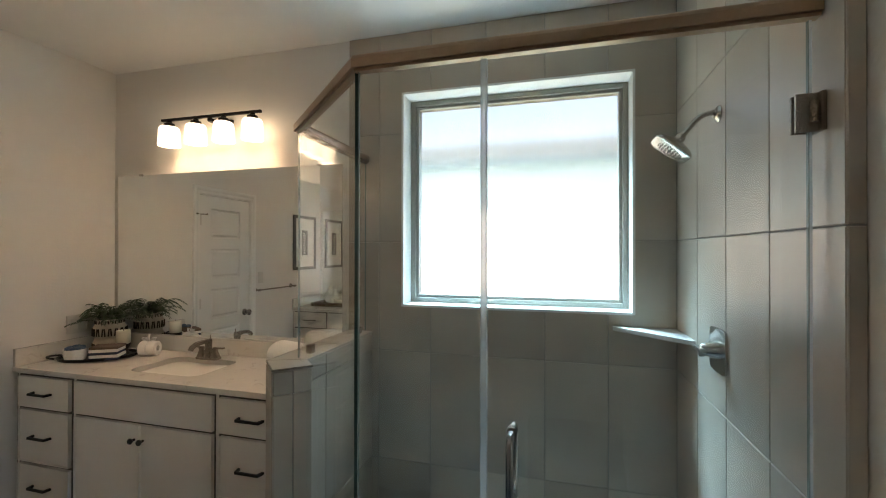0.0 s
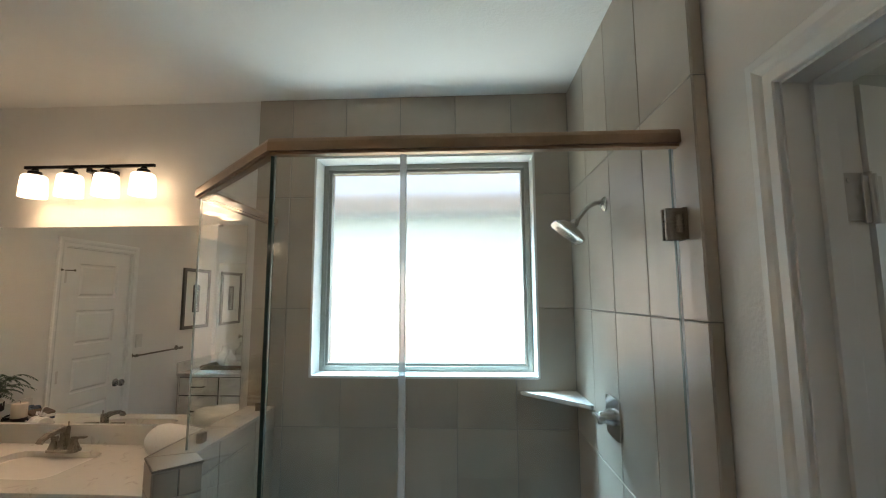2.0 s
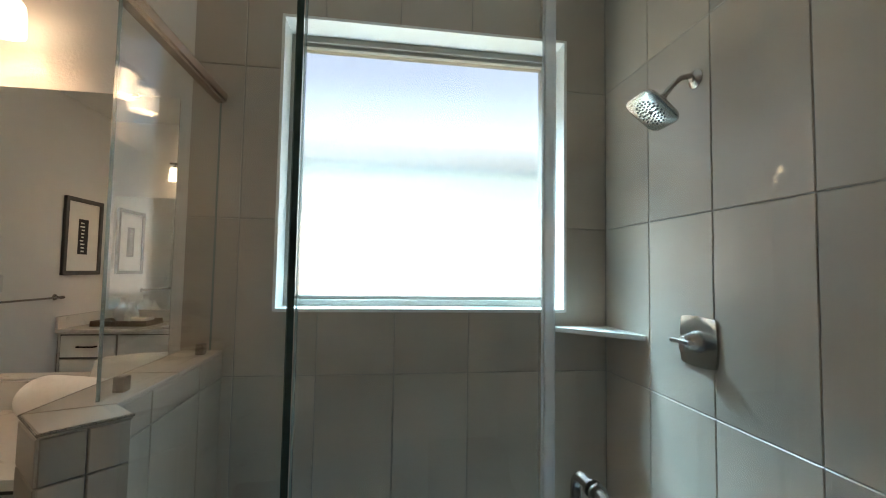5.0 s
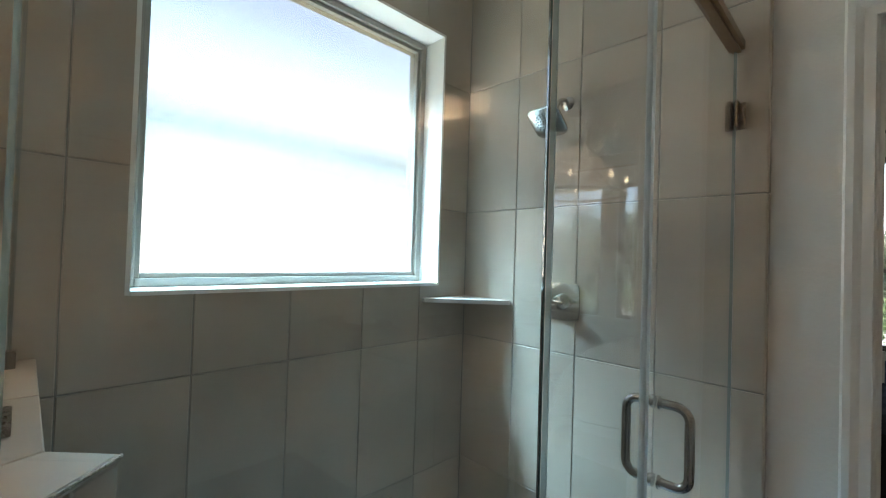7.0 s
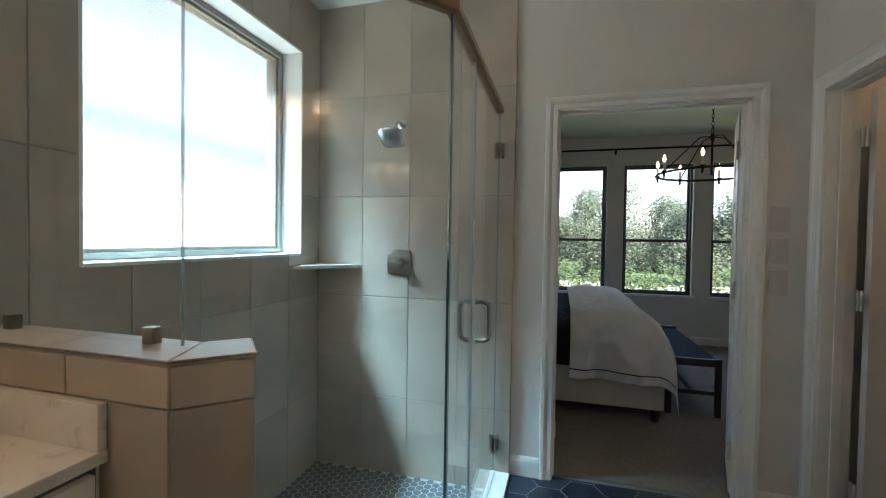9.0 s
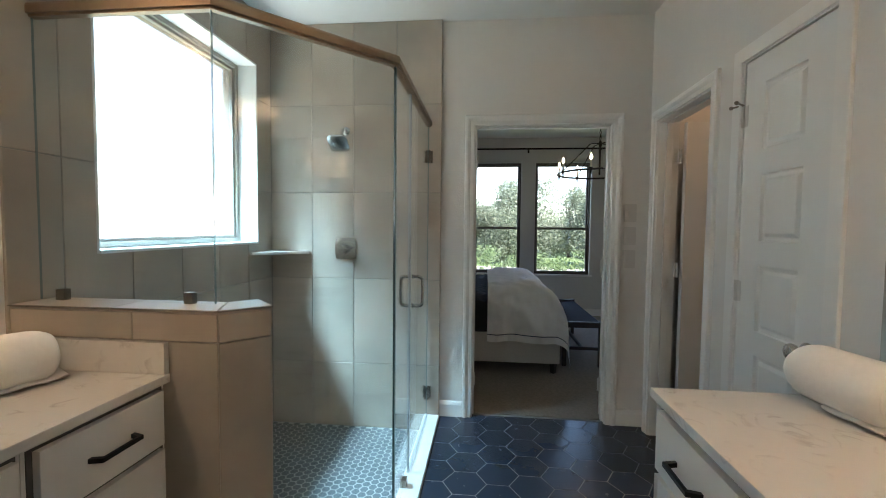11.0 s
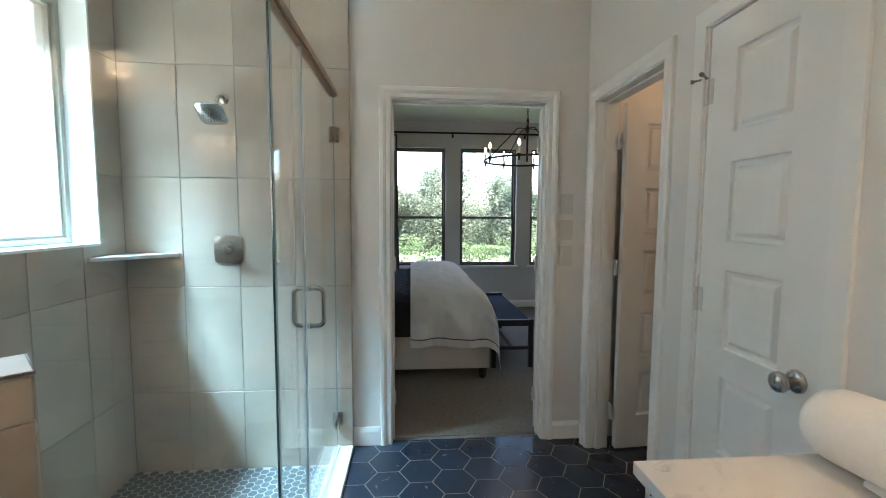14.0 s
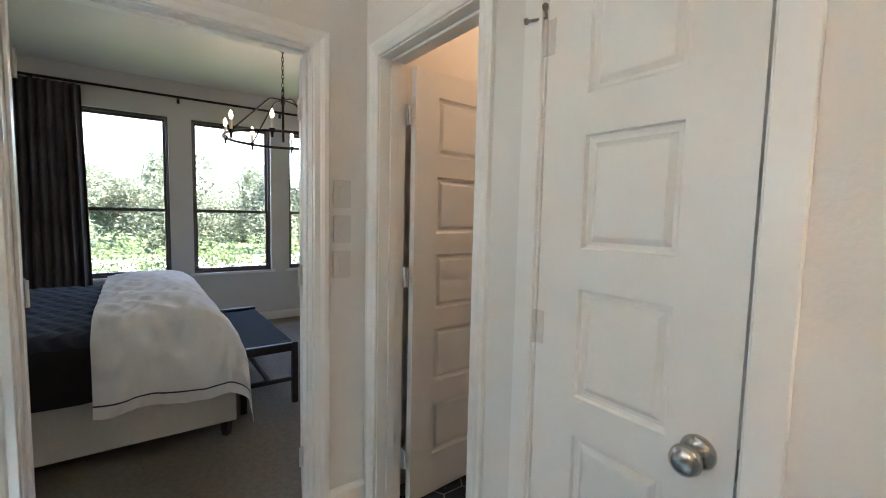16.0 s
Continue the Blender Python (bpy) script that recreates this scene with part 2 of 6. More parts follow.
M_HEDGE = leafy(mat("hedge_leaf", (0.15, 0.21, 0.09), 0.5, grain=0.4, size=2.0))
M_BARK = mat("bark", (0.09, 0.07, 0.055), 0.9, grain=0.4, size=8, bump=0.8, bump_size=30)
M_LAWN = mat("lawn", (0.09, 0.14, 0.04), 0.9, grain=0.35, size=1.2, bump=0.6, bump_size=60)
M_WICKER = mat("wicker", (0.22, 0.15, 0.09), 0.8, grain=0.4, size=40, bump=0.5, bump_size=120)
M_CREAMPOT = mat("cream_ceramic", (0.62, 0.55, 0.46), 0.6, grain=0.15, size=20)
M_DARKPOT = mat("dark_stripe", (0.045, 0.03, 0.02), 0.7, grain=0.3, size=30)
M_WAX = mat("candle_wax", (0.84, 0.78, 0.66), 0.5, grain=0.04, size=10)
M_BLUE = mat("blue_soap", (0.06, 0.10, 0.17), 0.5, grain=0.3, size=20)
M_BASIN = mat("warm_ceramic", (0.76, 0.73, 0.68), 0.25, grain=0.03, size=6)
M_WHITE = mat("white_ceramic", (0.80, 0.79, 0.76), 0.25, grain=0.03, size=6)
M_PLASTIC = mat("white_plastic", (0.64, 0.615, 0.58), 0.4, grain=0.03, size=20)
M_PAPER = mat("mat_board", (0.80, 0.79, 0.76), 0.8, grain=0.03, size=20)
M_FRAME = mat("grey_frame_wood", (0.10, 0.09, 0.082), 0.5, grain=0.3, size=12)
M_INK = mat("print_ink", (0.03, 0.03, 0.032), 0.8, grain=0.3, size=60)
M_STUCCO = mat("neighbour_wall", (0.55, 0.42, 0.32), 0.9, grain=0.15, size=3)
M_ROOF = mat("neighbour_roof", (0.12, 0.12, 0.125), 0.9, grain=0.3, size=6)
M_SOFFIT = mat("neighbour_siding", (0.75, 0.74, 0.72), 0.8, grain=0.05, size=3)


# ---- mesh helpers ----
def part(name, bm, material, parent=None, label=""):
    me = bpy.data.meshes.new(name)
    bmesh.ops.recalc_face_normals(bm, faces=bm.faces)
    bm.to_mesh(me)
    bm.free()
    me.materials.append(material)
    ob = new(name, me)
    if parent:
        ob.parent = parent
    if label:
        ob["label"] = label
    return ob


def smooth(ob, angle=40):
    me = ob.data
    me.polygons.foreach_set("use_smooth", [True] * len(me.polygons))
    me.set_sharp_from_angle(angle=radians(angle))
    return ob


def thing(name, m, label, category, group="", kind=""):
    ob = new(name)
    ob.empty_display_size = 0.05
    ob.matrix_world = m
    return tagged(ob, label, category, group, kind)


def box(x0, x1, y0, y1, z0, z1, bevel=0.0, seg=2, bm=None):
    made = bm or bmesh.new()
    sub = bmesh.new()
    r = bmesh.ops.create_cube(sub, size=1)
    bmesh.ops.scale(sub, vec=(abs(x1 - x0), abs(y1 - y0), abs(z1 - z0)), verts=r["verts"])
    bmesh.ops.translate(sub, vec=((x0 + x1) / 2, (y0 + y1) / 2, (z0 + z1) / 2), verts=r["verts"])
    if bevel:
        bmesh.ops.bevel(sub, geom=sub.edges[:], offset=bevel, segments=seg, profile=0.7, affect="EDGES")
    merge(made, sub)
    return made


def merge(bm, sub, m=None):
    """Adds sub to bm, moved by m."""
    table = {}
    for v in sub.verts:
        table[v] = bm.verts.new(m @ v.co if m else v.co)
    for f in sub.faces:
        try:
            bm.faces.new([table[v] for v in f.verts])
        except ValueError:
            pass
    sub.free()
    return bm


def rod(a, b, r0, r1=None, seg=16, bm=None, caps=True):
    a, b = Vector(a), Vector(b)
    sub = bmesh.new()
    bmesh.ops.create_cone(sub, cap_ends=caps, segments=seg, radius1=r0, radius2=r0 if r1 is None else r1, depth=(b - a).length)
    m = Matrix.Translation((a + b) / 2) @ (b - a).to_track_quat("Z", "Y").to_matrix().to_4x4()
    return merge(bm or bmesh.new(), sub, m)


def tube(points, r, seg=12, closed=False, bm=None, flat=1.0):
    """A round bar along the points."""
    bm = bm or bmesh.new()
    pts = [Vector(p) for p in points]
    n = len(pts)
    rings, side = [], None
    for i, p in enumerate(pts):
        a, b = (pts[i - 1], pts[(i + 1) % n]) if closed or 0 < i < n - 1 else ((p, pts[1]) if i == 0 else (pts[-2], p))
        d = (b - a).normalized()
        if side is None:
            side = d.orthogonal().normalized()
        side = (side - d * side.dot(d)).normalized()
        up = d.cross(side)
        rings.append([bm.verts.new(p + (side * math.cos(q) + up * math.sin(q) * flat) * r) for q in (2 * math.pi * k / seg for k in range(seg))])
    for i in range(n if closed else n - 1):
        u, v = rings[i], rings[(i + 1) % n]
        for k in range(seg):
            bm.faces.new((u[k], u[(k + 1) % seg], v[(k + 1) % seg], v[k]))
    if not closed:
        bm.faces.new(rings[0][::-1])
        bm.faces.new(rings[-1])
    return bm


def lathe(profile, seg=32, bm=None, at=(0, 0, 0), squash=1.0):
    """Turns (radius, height) pairs round the upright axis."""
    bm = bm or bmesh.new()
    rings = [[bm.verts.new((at[0] + r * math.cos(q), at[1] + r * math.sin(q) * squash, at[2] + z)) for q in (2 * math.pi * k / seg for k in range(seg))] for r, z in profile]
    for u, v in zip(rings, rings[1:]):
        for k in range(seg):
            bm.faces.new((u[k], u[(k + 1) % seg], v[(k + 1) % seg], v[k]))
    bm.faces.new(rings[0][::-1])
    bm.faces.new(rings[-1])
    return bm


def prism(poly, z0, z1, bm=None, bevel=0.0):
    """An upright prism over a plan polygon."""
    sub = bmesh.new()
    lo = [sub.verts.new((x, y, z0)) for x, y in poly]
    hi = [sub.verts.new((x, y, z1)) for x, y in poly]
    sub.faces.new(lo[::-1])
    sub.faces.new(hi)
    for i in range(len(poly)):
        j = (i + 1) % len(poly)
        sub.faces.new((lo[i], lo[j], hi[j], hi[i]))
    if bevel:
        bmesh.ops.bevel(sub, geom=sub.edges[:], offset=bevel, segments=2, profile=0.7, affect="EDGES")
    return merge(bm or bmesh.new(), sub)


def arc(cx, cy, r, a0, a1, n=6):
    return [(cx + r * math.cos(radians(a0 + (a1 - a0) * i / n)), cy + r * math.sin(radians(a0 + (a1 - a0) * i / n))) for i in range(n + 1)]


def rounded(w, h, r, n=5):
    """A rounded rectangle about the origin."""
    x, y = w / 2 - r, h / 2 - r
    return arc(x, y, r, 0, 90, n) + arc(-x, y, r, 90, 180, n) + arc(-x, -y, r, 180, 270, n) + arc(x, -y, r, 270, 360, n)


def piece_mesh(poly, thick, chamfer=0.0022, joint=0.0016, bm=None, base=0.0):
    """A tile over a polygon in its own xy plane, top at z = thick, with chamfered edges. Convex or L-shaped, counter-clockwise."""
    bm = bm or bmesh.new()

    def inset(d):
        res = []
        n = len(poly)
        for i in range(n):
            p0, p1, p2 = Vector(poly[i - 1]), Vector(poly[i]), Vector(poly[(i + 1) % n])
            e1, e2 = (p1 - p0).normalized(), (p2 - p1).normalized()
            n1, n2 = Vector((-e1.y, e1.x)), Vector((-e2.y, e2.x))
            k = 1 + n1.dot(n2)
            res.append(p1 + (n1 + n2) * (d / k))
        return res
    a = [bm.verts.new((p.x, p.y, base)) for p in inset(joint)]
    b = [bm.verts.new((p.x, p.y, thick - chamfer)) for p in inset(joint)]
    c = [bm.verts.new((p.x, p.y, thick)) for p in inset(joint + chamfer)]
    n = len(poly)
    for u, v in ((a, b), (b, c)):
        for i in range(n):
            j = (i + 1) % n
            bm.faces.new((u[i], u[j], v[j], v[i]))
    bm.faces.new(c)
    return bm


PIECES = {}


def piece(name, poly, thick, material, parent, m, **more):
    """One tile as a part; alike tiles share their mesh."""
    key = (material.name, thick, tuple((round(x, 4), round(y, 4)) for x, y in poly))
    if key not in PIECES:
        bm = piece_mesh(poly, thick, **more)
        me = bpy.data.meshes.new(name)
        bm.to_mesh(me)
        bm.free()
        me.materials.append(material)
        PIECES[key] = me
    ob = new(name, PIECES[key])
    ob.parent = parent
    ob.matrix_parent_inverse = parent.matrix_world.inverted()
    ob.matrix_basis = m
    return ob


def plane_pose(origin, u, n):
    """The pose whose x runs along u and whose z is the normal n."""
    u, n = Vector(u).normalized(), Vector(n).normalized()
    v = n.cross(u)
    return Matrix(((u.x, v.x, n.x, origin[0]), (u.y, v.y, n.y, origin[1]), (u.z, v.z, n.z, origin[2]), (0, 0, 0, 1)))


# ---- plan ----
XW, YS, CEIL = -3.54, -2.64, 2.78          # west wall, south wall, ceiling of the bathroom
YB, XE = 0.010, 0.036                       # plaster faces of north and east wall (tiles stand proud, at 0)
WX0, WX1, WZ0, WZ1 = -1.39, -0.195, 1.247, 2.43
DY0, DY1, DZ = -2.39, -1.472, 2.062         # doorway to the bedroom
T = 0.125                                   # wall thickness
PAN = -0.10                                 # shower floor
JOINTS_Z = [PAN, 0.370, 0.984, 1.598, 2.210, CEIL]
BX1 = 3.85                                  # bedroom window wall
BY0, BY1 = -5.2, -0.1                       # bedroom south and north walls
BW = [(-2.10, -1.30), (-3.17, -2.32), (-4.24, -3.39)]
BZ0, BZ1 = 0.645, 2.395


def structure(name, bm, material, label, category):
    return tagged(part(name, bm, material), label, category, kind="structure")


def wall_with_holes(axis, a0, a1, c0, c1, z0, z1, holes):
    """A wall along axis x or y from a0 to a1, between c0 and c1, with (a, a, z, z) openings."""
    bm = bmesh.new()
    xs = sorted({a0, a1, *(h[0] for h in holes), *(h[1] for h in holes)})
    zs = sorted({z0, z1, *(h[2] for h in holes), *(h[3] for h in holes)})
    for i in range(len(xs) - 1):
        for k in range(len(zs) - 1):
            x, z = (xs[i] + xs[i + 1]) / 2, (zs[k] + zs[k + 1]) / 2
            if any(h[0] < x < h[1] and h[2] < z < h[3] for h in holes):
                continue
            sub = bmesh.new()
            v = {}
            for di in (0, 1):
                for dk in (0, 1):
                    for dc in (0, 1):
                        a, c, zz = xs[i + di], (c0, c1)[dc], zs[k + dk]
                        v[di, dk, dc] = sub.verts.new((a, c, zz) if axis == "x" else (c, a, zz))
            for dc in (0, 1):
                sub.faces.new((v[0, 0, dc], v[1, 0, dc], v[1, 1, dc], v[0, 1, dc]))

            def solid(ii, kk):
                if not (0 <= ii < len(xs) - 1 and 0 <= kk < len(zs) - 1):
                    return False
                xx, zz = (xs[ii] + xs[ii + 1]) / 2, (zs[kk] + zs[kk + 1]) / 2
                return not any(h[0] < xx < h[1] and h[2] < zz < h[3] for h in holes)
            if not solid(i - 1, k):
                sub.faces.new((v[0, 0, 0], v[0, 1, 0], v[0, 1, 1], v[0, 0, 1]))
            if not solid(i + 1, k):
                sub.faces.new((v[1, 0, 0], v[1, 1, 0], v[1, 1, 1], v[1, 0, 1]))
            if not solid(i, k - 1):
                sub.faces.new((v[0, 0, 0], v[1, 0, 0], v[1, 0, 1], v[0, 0, 1]))
            if not solid(i, k + 1):
                sub.faces.new((v[0, 1, 0], v[1, 1, 0], v[1, 1, 1], v[0, 1, 1]))
            merge(bm, sub)
    bmesh.ops.remove_doubles(bm, verts=bm.verts, dist=1e-5)
    return bm


wall_north = structure("wall_north", wall_with_holes("x", XW - T, XE, YB, YB + 0.24, -0.2, CEIL + 0.1, [(WX0 - 0.012, WX1 + 0.012, WZ0 - 0.012, WZ1 + 0.012)]),
                       M_PAINT, "cream painted plaster wall, tiled in the shower", "wall")
wall_east = structure("wall_east", wall_with_holes("y", YS - 1.5, YB + 0.16, XE, XE + T, -0.2, CEIL + 0.1, [(DY0 - 0.02, DY1 + 0.02, -0.01, DZ + 0.02)]),
                      M_PAINT, "cream painted plaster wall with a doorway to the bedroom", "wall")
TX0, TX1 = -0.738, -0.095                    # toilet room doorway
CX0, CX1 = -1.486, -1.000                    # linen closet door
wall_south = structure("wall_south", wall_with_holes("x", XW - T, XE, YS - T, YS, -0.02, CEIL + 0.1,
                       [(TX0 - 0.02, TX1 + 0.02, -0.01, DZ + 0.0), (CX0 - 0.022, CX1 + 0.022, -0.01, DZ + 0.02)]), M_PAINT,
                       "cream painted plaster wall with two doorways", "wall")
wall_west = structure("wall_west", wall_with_holes("y", YS, YB, XW - T, XW, -0.02, CEIL + 0.1, [(-1.362, -0.703, -0.01, 2.056)]), M_PAINT,
                      "cream painted plaster wall beside the vanity", "wall")
structure("ceiling", box(XW - T, XE + T, YS - T, YB + 0.16, CEIL, CEIL + 0.12), M_CEIL, "white painted plaster ceiling of the bathroom", "ceiling")

# toilet room and closet behind the south wall
structure("wall_toilet_south", box(-0.95, XE, -4.3, -4.14, -0.02, CEIL + 0.1), M_PAINT, "cream painted wall of the toilet room", "wall")
structure("wall_toilet_west", box(-0.97, -0.85, -4.14, YS - T - 0.002, -0.02, CEIL + 0.1), M_PAINT, "cream painted partition of the toilet room", "wall")
structure("ceiling_toilet", box(-0.97, XE, -4.3, YS - T, CEIL - 0.04, CEIL + 0.12), M_CEIL, "white painted ceiling of the toilet room", "ceiling")
structure("wall_closet", box(-1.62, -0.99, -3.2, -3.1, -0.02, CEIL + 0.1), M_PAINT, "painted back wall of the linen closet", "wall")
structure("wall_hall", box(XW - T - 0.5, XW - T - 0.4, -1.5, -0.5, -0.02, CEIL), M_PAINT, "painted wall beyond the closed door", "wall")

# floors
structure("subfloor", box(XW - T, XE + T, -4.3, -1.24, -0.06, -0.0012), M_HEXGROUT, "grey grout bed of the hexagon tile floor", "floor")
structure("subfloor_vanity", box(XW - T, -1.60, -1.24, YB, -0.06, -0.0012), M_HEXGROUT, "grey grout bed under the vanity", "floor")
structure("shower_floor", box(-1.60, XE, -1.24, YB, PAN - 0.1, PAN - 0.0010), M_PENNYG, "light grout bed of the shower mosaic floor", "floor")

# bedroom shell
structure("carpet_floor", box(XE + 0.065, BX1 + 0.1, BY0 - 0.1, BY1 + 0.1, -0.06, 0.006), M_CARPET, "brown-grey cut pile carpet in the bedroom", "floor")
structure("ceiling_bedroom", box(XE + T, BX1 + 0.3, BY0 - 0.1, BY1 + 0.1, 2.78, 2.9), M_CEIL, "pale painted bedroom ceiling", "ceiling")
structure("wall_bedroom_east", wall_with_holes("y", BY0 - 0.1, BY1 + 0.1, BX1, BX1 + 0.16, -0.02, 2.85, [(a, b, BZ0, BZ1) for a, b in BW]), M_BEDWALL,
          "grey-white painted bedroom wall with tall windows", "wall")
structure("wall_bedroom_north", box(XE + T, BX1 + 0.16, BY1, BY1 + 0.12, -0.02, 2.85), M_BEDWALL, "grey-white painted bedroom wall", "wall")
structure("wall_bedroom_south", box(XE + T, BX1 + 0.16, BY0 - 0.12, BY0, -0.02, 2.85), M_BEDWALL, "grey-white painted bedroom wall", "wall")
structure("wall_bedroom_west", box(XE, XE + T, BY0, YS - 1.5, -0.02, 2.85), M_BEDWALL, "grey-white painted bedroom wall", "wall")
# unseen eave box, added to block the upper part of the window beam
structure("eave", box(XW - 0.6, XE + 0.4, YB + 0.245, YB + 0.59, 2.64, 2.948), M_SOFFIT, "unseen pale eave box, added to cut the light into the shower window", "eave")
# roof slab out of view, added to shut sun and sky out
structure("roof", box(XW - 0.6, BX1 + 0.55, BY0 - 0.5, YB + 0.62, 2.95, 3.1), M_ROOF, "unseen grey roof slab, added to keep sun and sky off the rooms", "roof")


# ---- trim, doors, windows ----
PROFILE = [(0.0, 0.0), (0.0, 0.009), (0.003, 0.012), (0.026, 0.012), (0.032, 0.016), (0.044, 0.021), (0.060, 0.021), (0.066, 0.016), (0.066, 0.0)]


FLAT = [(0.0, 0.0), (0.0, 0.010), (0.002, 0.012), (0.058, 0.012), (0.060, 0.010), (0.060, 0.0)]


def casing(name, m, w, h, label, profile=PROFILE):
    """Door casing round an opening of w by h, in its own xz plane, proud towards -y."""
    bm = bmesh.new()
    rows = []
    for (ax, az, dx, dz) in ((0, 0, -1, 0), (0, h, -1, 1), (w, h, 1, 1), (w, 0, 1, 0)):
        rows.append([bm.verts.new((ax + dx * (o + 0.006), -d, az + dz * (o + 0.006))) for o, d in profile])
    for u, v in zip(rows, rows[1:]):
        for i in range(len(profile) - 1):
            bm.faces.new((u[i], u[i + 1], v[i + 1], v[i]))
    ob = part(name, bm, M_TRIM)
    ob.matrix_world = m
    return tagged(ob, label, "door casing", kind="structure")


def jamb(name, m, w, h, depth, label):
    """The lining of an opening, with a stop bead."""
    bm = box(-0.018, 0.0, 0, depth, 0, h)
    box(w, w + 0.018, 0, depth, 0, h, bm=bm)
    box(-0.018, w + 0.018, 0, depth, h, h + 0.018, bm=bm)
    for x0, x1 in ((0.0005, 0.011), (w - 0.011, w - 0.0005)):
        box(x0, x1, depth * 0.38, depth * 0.66, 0, h - 0.001, 0.002, bm=bm)
    box(0.011, w - 0.011, depth * 0.38, depth * 0.66, h - 0.011, h - 0.0005, 0.002, bm=bm)
    ob = part(name, bm, M_TRIM)
    ob.matrix_world = m
    return tagged(ob, label, "door jamb", kind="structure")


def door_leaf(name, m, w, h, label, knob_side=1, knob=True, hinges=True, stop=False):
    """A five-panel door: x from 0 at the hinges to w, front face at y = 0, back at 0.035."""
    root = thing(name, m, label, "door")
    st, gap, bot = min(0.13, w * 0.265), 0.098, 0.20
    ph = (h - bot - 0.112 - 4 * gap) / 5
    zs = [bot + k * (ph + gap) for k in range(5)]
    x0, x1 = st, w - st
    bm = bmesh.new()

    def quad(pts):
        bm.faces.new([bm.verts.new(p) for p in pts])
    for y in (0.0, 0.035):
        quad([(0, y, 0), (x0, y, 0), (x0, y, h), (0, y, h)])
        quad([(x1, y, 0), (w, y, 0), (w, y, h), (x1, y, h)])
        edges = [0] + [q for z in zs for q in (z, z + ph)] + [h]
        for a, b in zip(edges[::2], edges[1::2]):
            quad([(x0, y, a), (x1, y, a), (x1, y, b), (x0, y, b)])
    quad([(0, 0, 0), (0, 0.035, 0), (0, 0.035, h), (0, 0, h)])
    quad([(w, 0, 0), (w, 0.035, 0), (w, 0.035, h), (w, 0, h)])
    quad([(0, 0, h), (w, 0, h), (w, 0.035, h), (0, 0.035, h)])
    quad([(0, 0, 0), (w, 0, 0), (w, 0.035, 0), (0, 0.035, 0)])
    bmesh.ops.remove_doubles(bm, verts=bm.verts, dist=1e-5)
    slab = part("slab", bm, M_DOOR, root)
    for z in zs:
        bm = bmesh.new()
        for side, y in ((1, 0.0), (-1, 0.035)):
            rings = []
            for d, dep in ((0, 0), (0.003, 0.011), (0.010, 0.014), (0.018, 0.014), (0.030, 0.004), (0.034, 0.003)):
                rings.append([bm.verts.new(p) for p in ((x0 + d, y + side * dep, z + d), (x1 - d, y + side * dep, z + d), (x1 - d, y + side * dep, z + ph - d), (x0 + d, y + side * dep, z + ph - d))])
            for u, v in zip(rings, rings[1:]):
                for i in range(4):
                    bm.faces.new((u[i], u[(i + 1) % 4], v[(i + 1) % 4], v[i]))
            bm.faces.new(rings[-1])
        part("panel", bm, M_DOOR, slab)
    if knob:
        kx = w - 0.062
        for side, y in ((-1, 0.0), (1, 0.035)):
            sub = lathe([(0.033, 0), (0.033, 0.004), (0.028, 0.010), (0.013, 0.014), (0.011, 0.030), (0.016, 0.036), (0.026, 0.042), (0.0295, 0.052), (0.027, 0.062), (0.018, 0.068), (0.004, 0.070)], 28)
            sub.transform(plane_pose((kx, y, 0.93), (1, 0, 0), (0, side, 0)))
            smooth(part("knob", sub, M_NICKEL, root, "brushed nickel round door knob"), 50)
        part("latch_plate", box(w - 0.001, w + 0.0015, 0.005, 0.030, 0.90, 0.96), M_NICKEL, root)
    if hinges:
        for k, z in enumerate((0.22, h / 2 + 0.06, h - 0.22)):
            bm = rod((-0.004, -0.006, z - 0.045), (-0.004, -0.006, z + 0.045), 0.0065, seg=12)
            box(-0.022, 0.024, -0.0025, 0.0, z - 0.044, z + 0.044, 0.0008, 1, bm=bm)
            hinge = part("hinge", bm, M_PLASTIC, root, "white painted butt hinge")
            if stop and k == 2:
                sub = rod((-0.004, -0.006, z + 0.05), (0.03, -0.05, z + 0.05), 0.004, seg=10)
                rod((0.03, -0.05, z + 0.05), (0.036, -0.058, z + 0.05), 0.008, seg=12, bm=sub)
                rod((-0.004, -0.006, z + 0.05), (-0.045, -0.03, z + 0.05), 0.004, seg=10, bm=sub)
                rod((-0.045, -0.03, z + 0.05), (-0.052, -0.034, z + 0.05), 0.008, seg=12, bm=sub)
                part("door_stop", sub, M_FAUCET, hinge, "dark metal hinge-pin door stop")
    return root


# bedroom doorway: local x runs along -y world (looking east), front towards the bathroom
def east_pose(y, z=0.0, x=XE):
    return plane_pose((x, y, z), (0, -1, 0), (0, 0, 1))


casing("trim_bedroom_door", east_pose(DY1), DY1 - DY0, DZ, "white painted moulded casing of the bedroom doorway")
jamb("jamb_bedroom_door", east_pose(DY1), DY1 - DY0, DZ, T + 0.004, "white painted lining of the bedroom doorway")
casing("trim_bedroom_door_back", Matrix.Translation((XE + T, DY0, 0)) @ pose(0, 0, 0, 0, 0, 90), DY1 - DY0, DZ, "white painted casing on the bedroom face")
door_leaf("door_1", Matrix.Translation((XE + T + 0.012, DY1 - 0.004, 0.012)) @ pose(0, 0, 0, 0, 0, 14), 0.452, DZ - 0.02, "white five-panel door leaf standing open into the bedroom", knob=False)
door_leaf("door_5", Matrix.Translation((XE + T + 0.012, DY0 + 0.004, 0.012)) @ pose(0, 0, 0, 0, 0, -16.5) @ Matrix.Diagonal((1, -1, 1, 1)), 0.452, DZ - 0.02, "white five-panel door leaf opposite, standing open into the bedroom", knob=False)
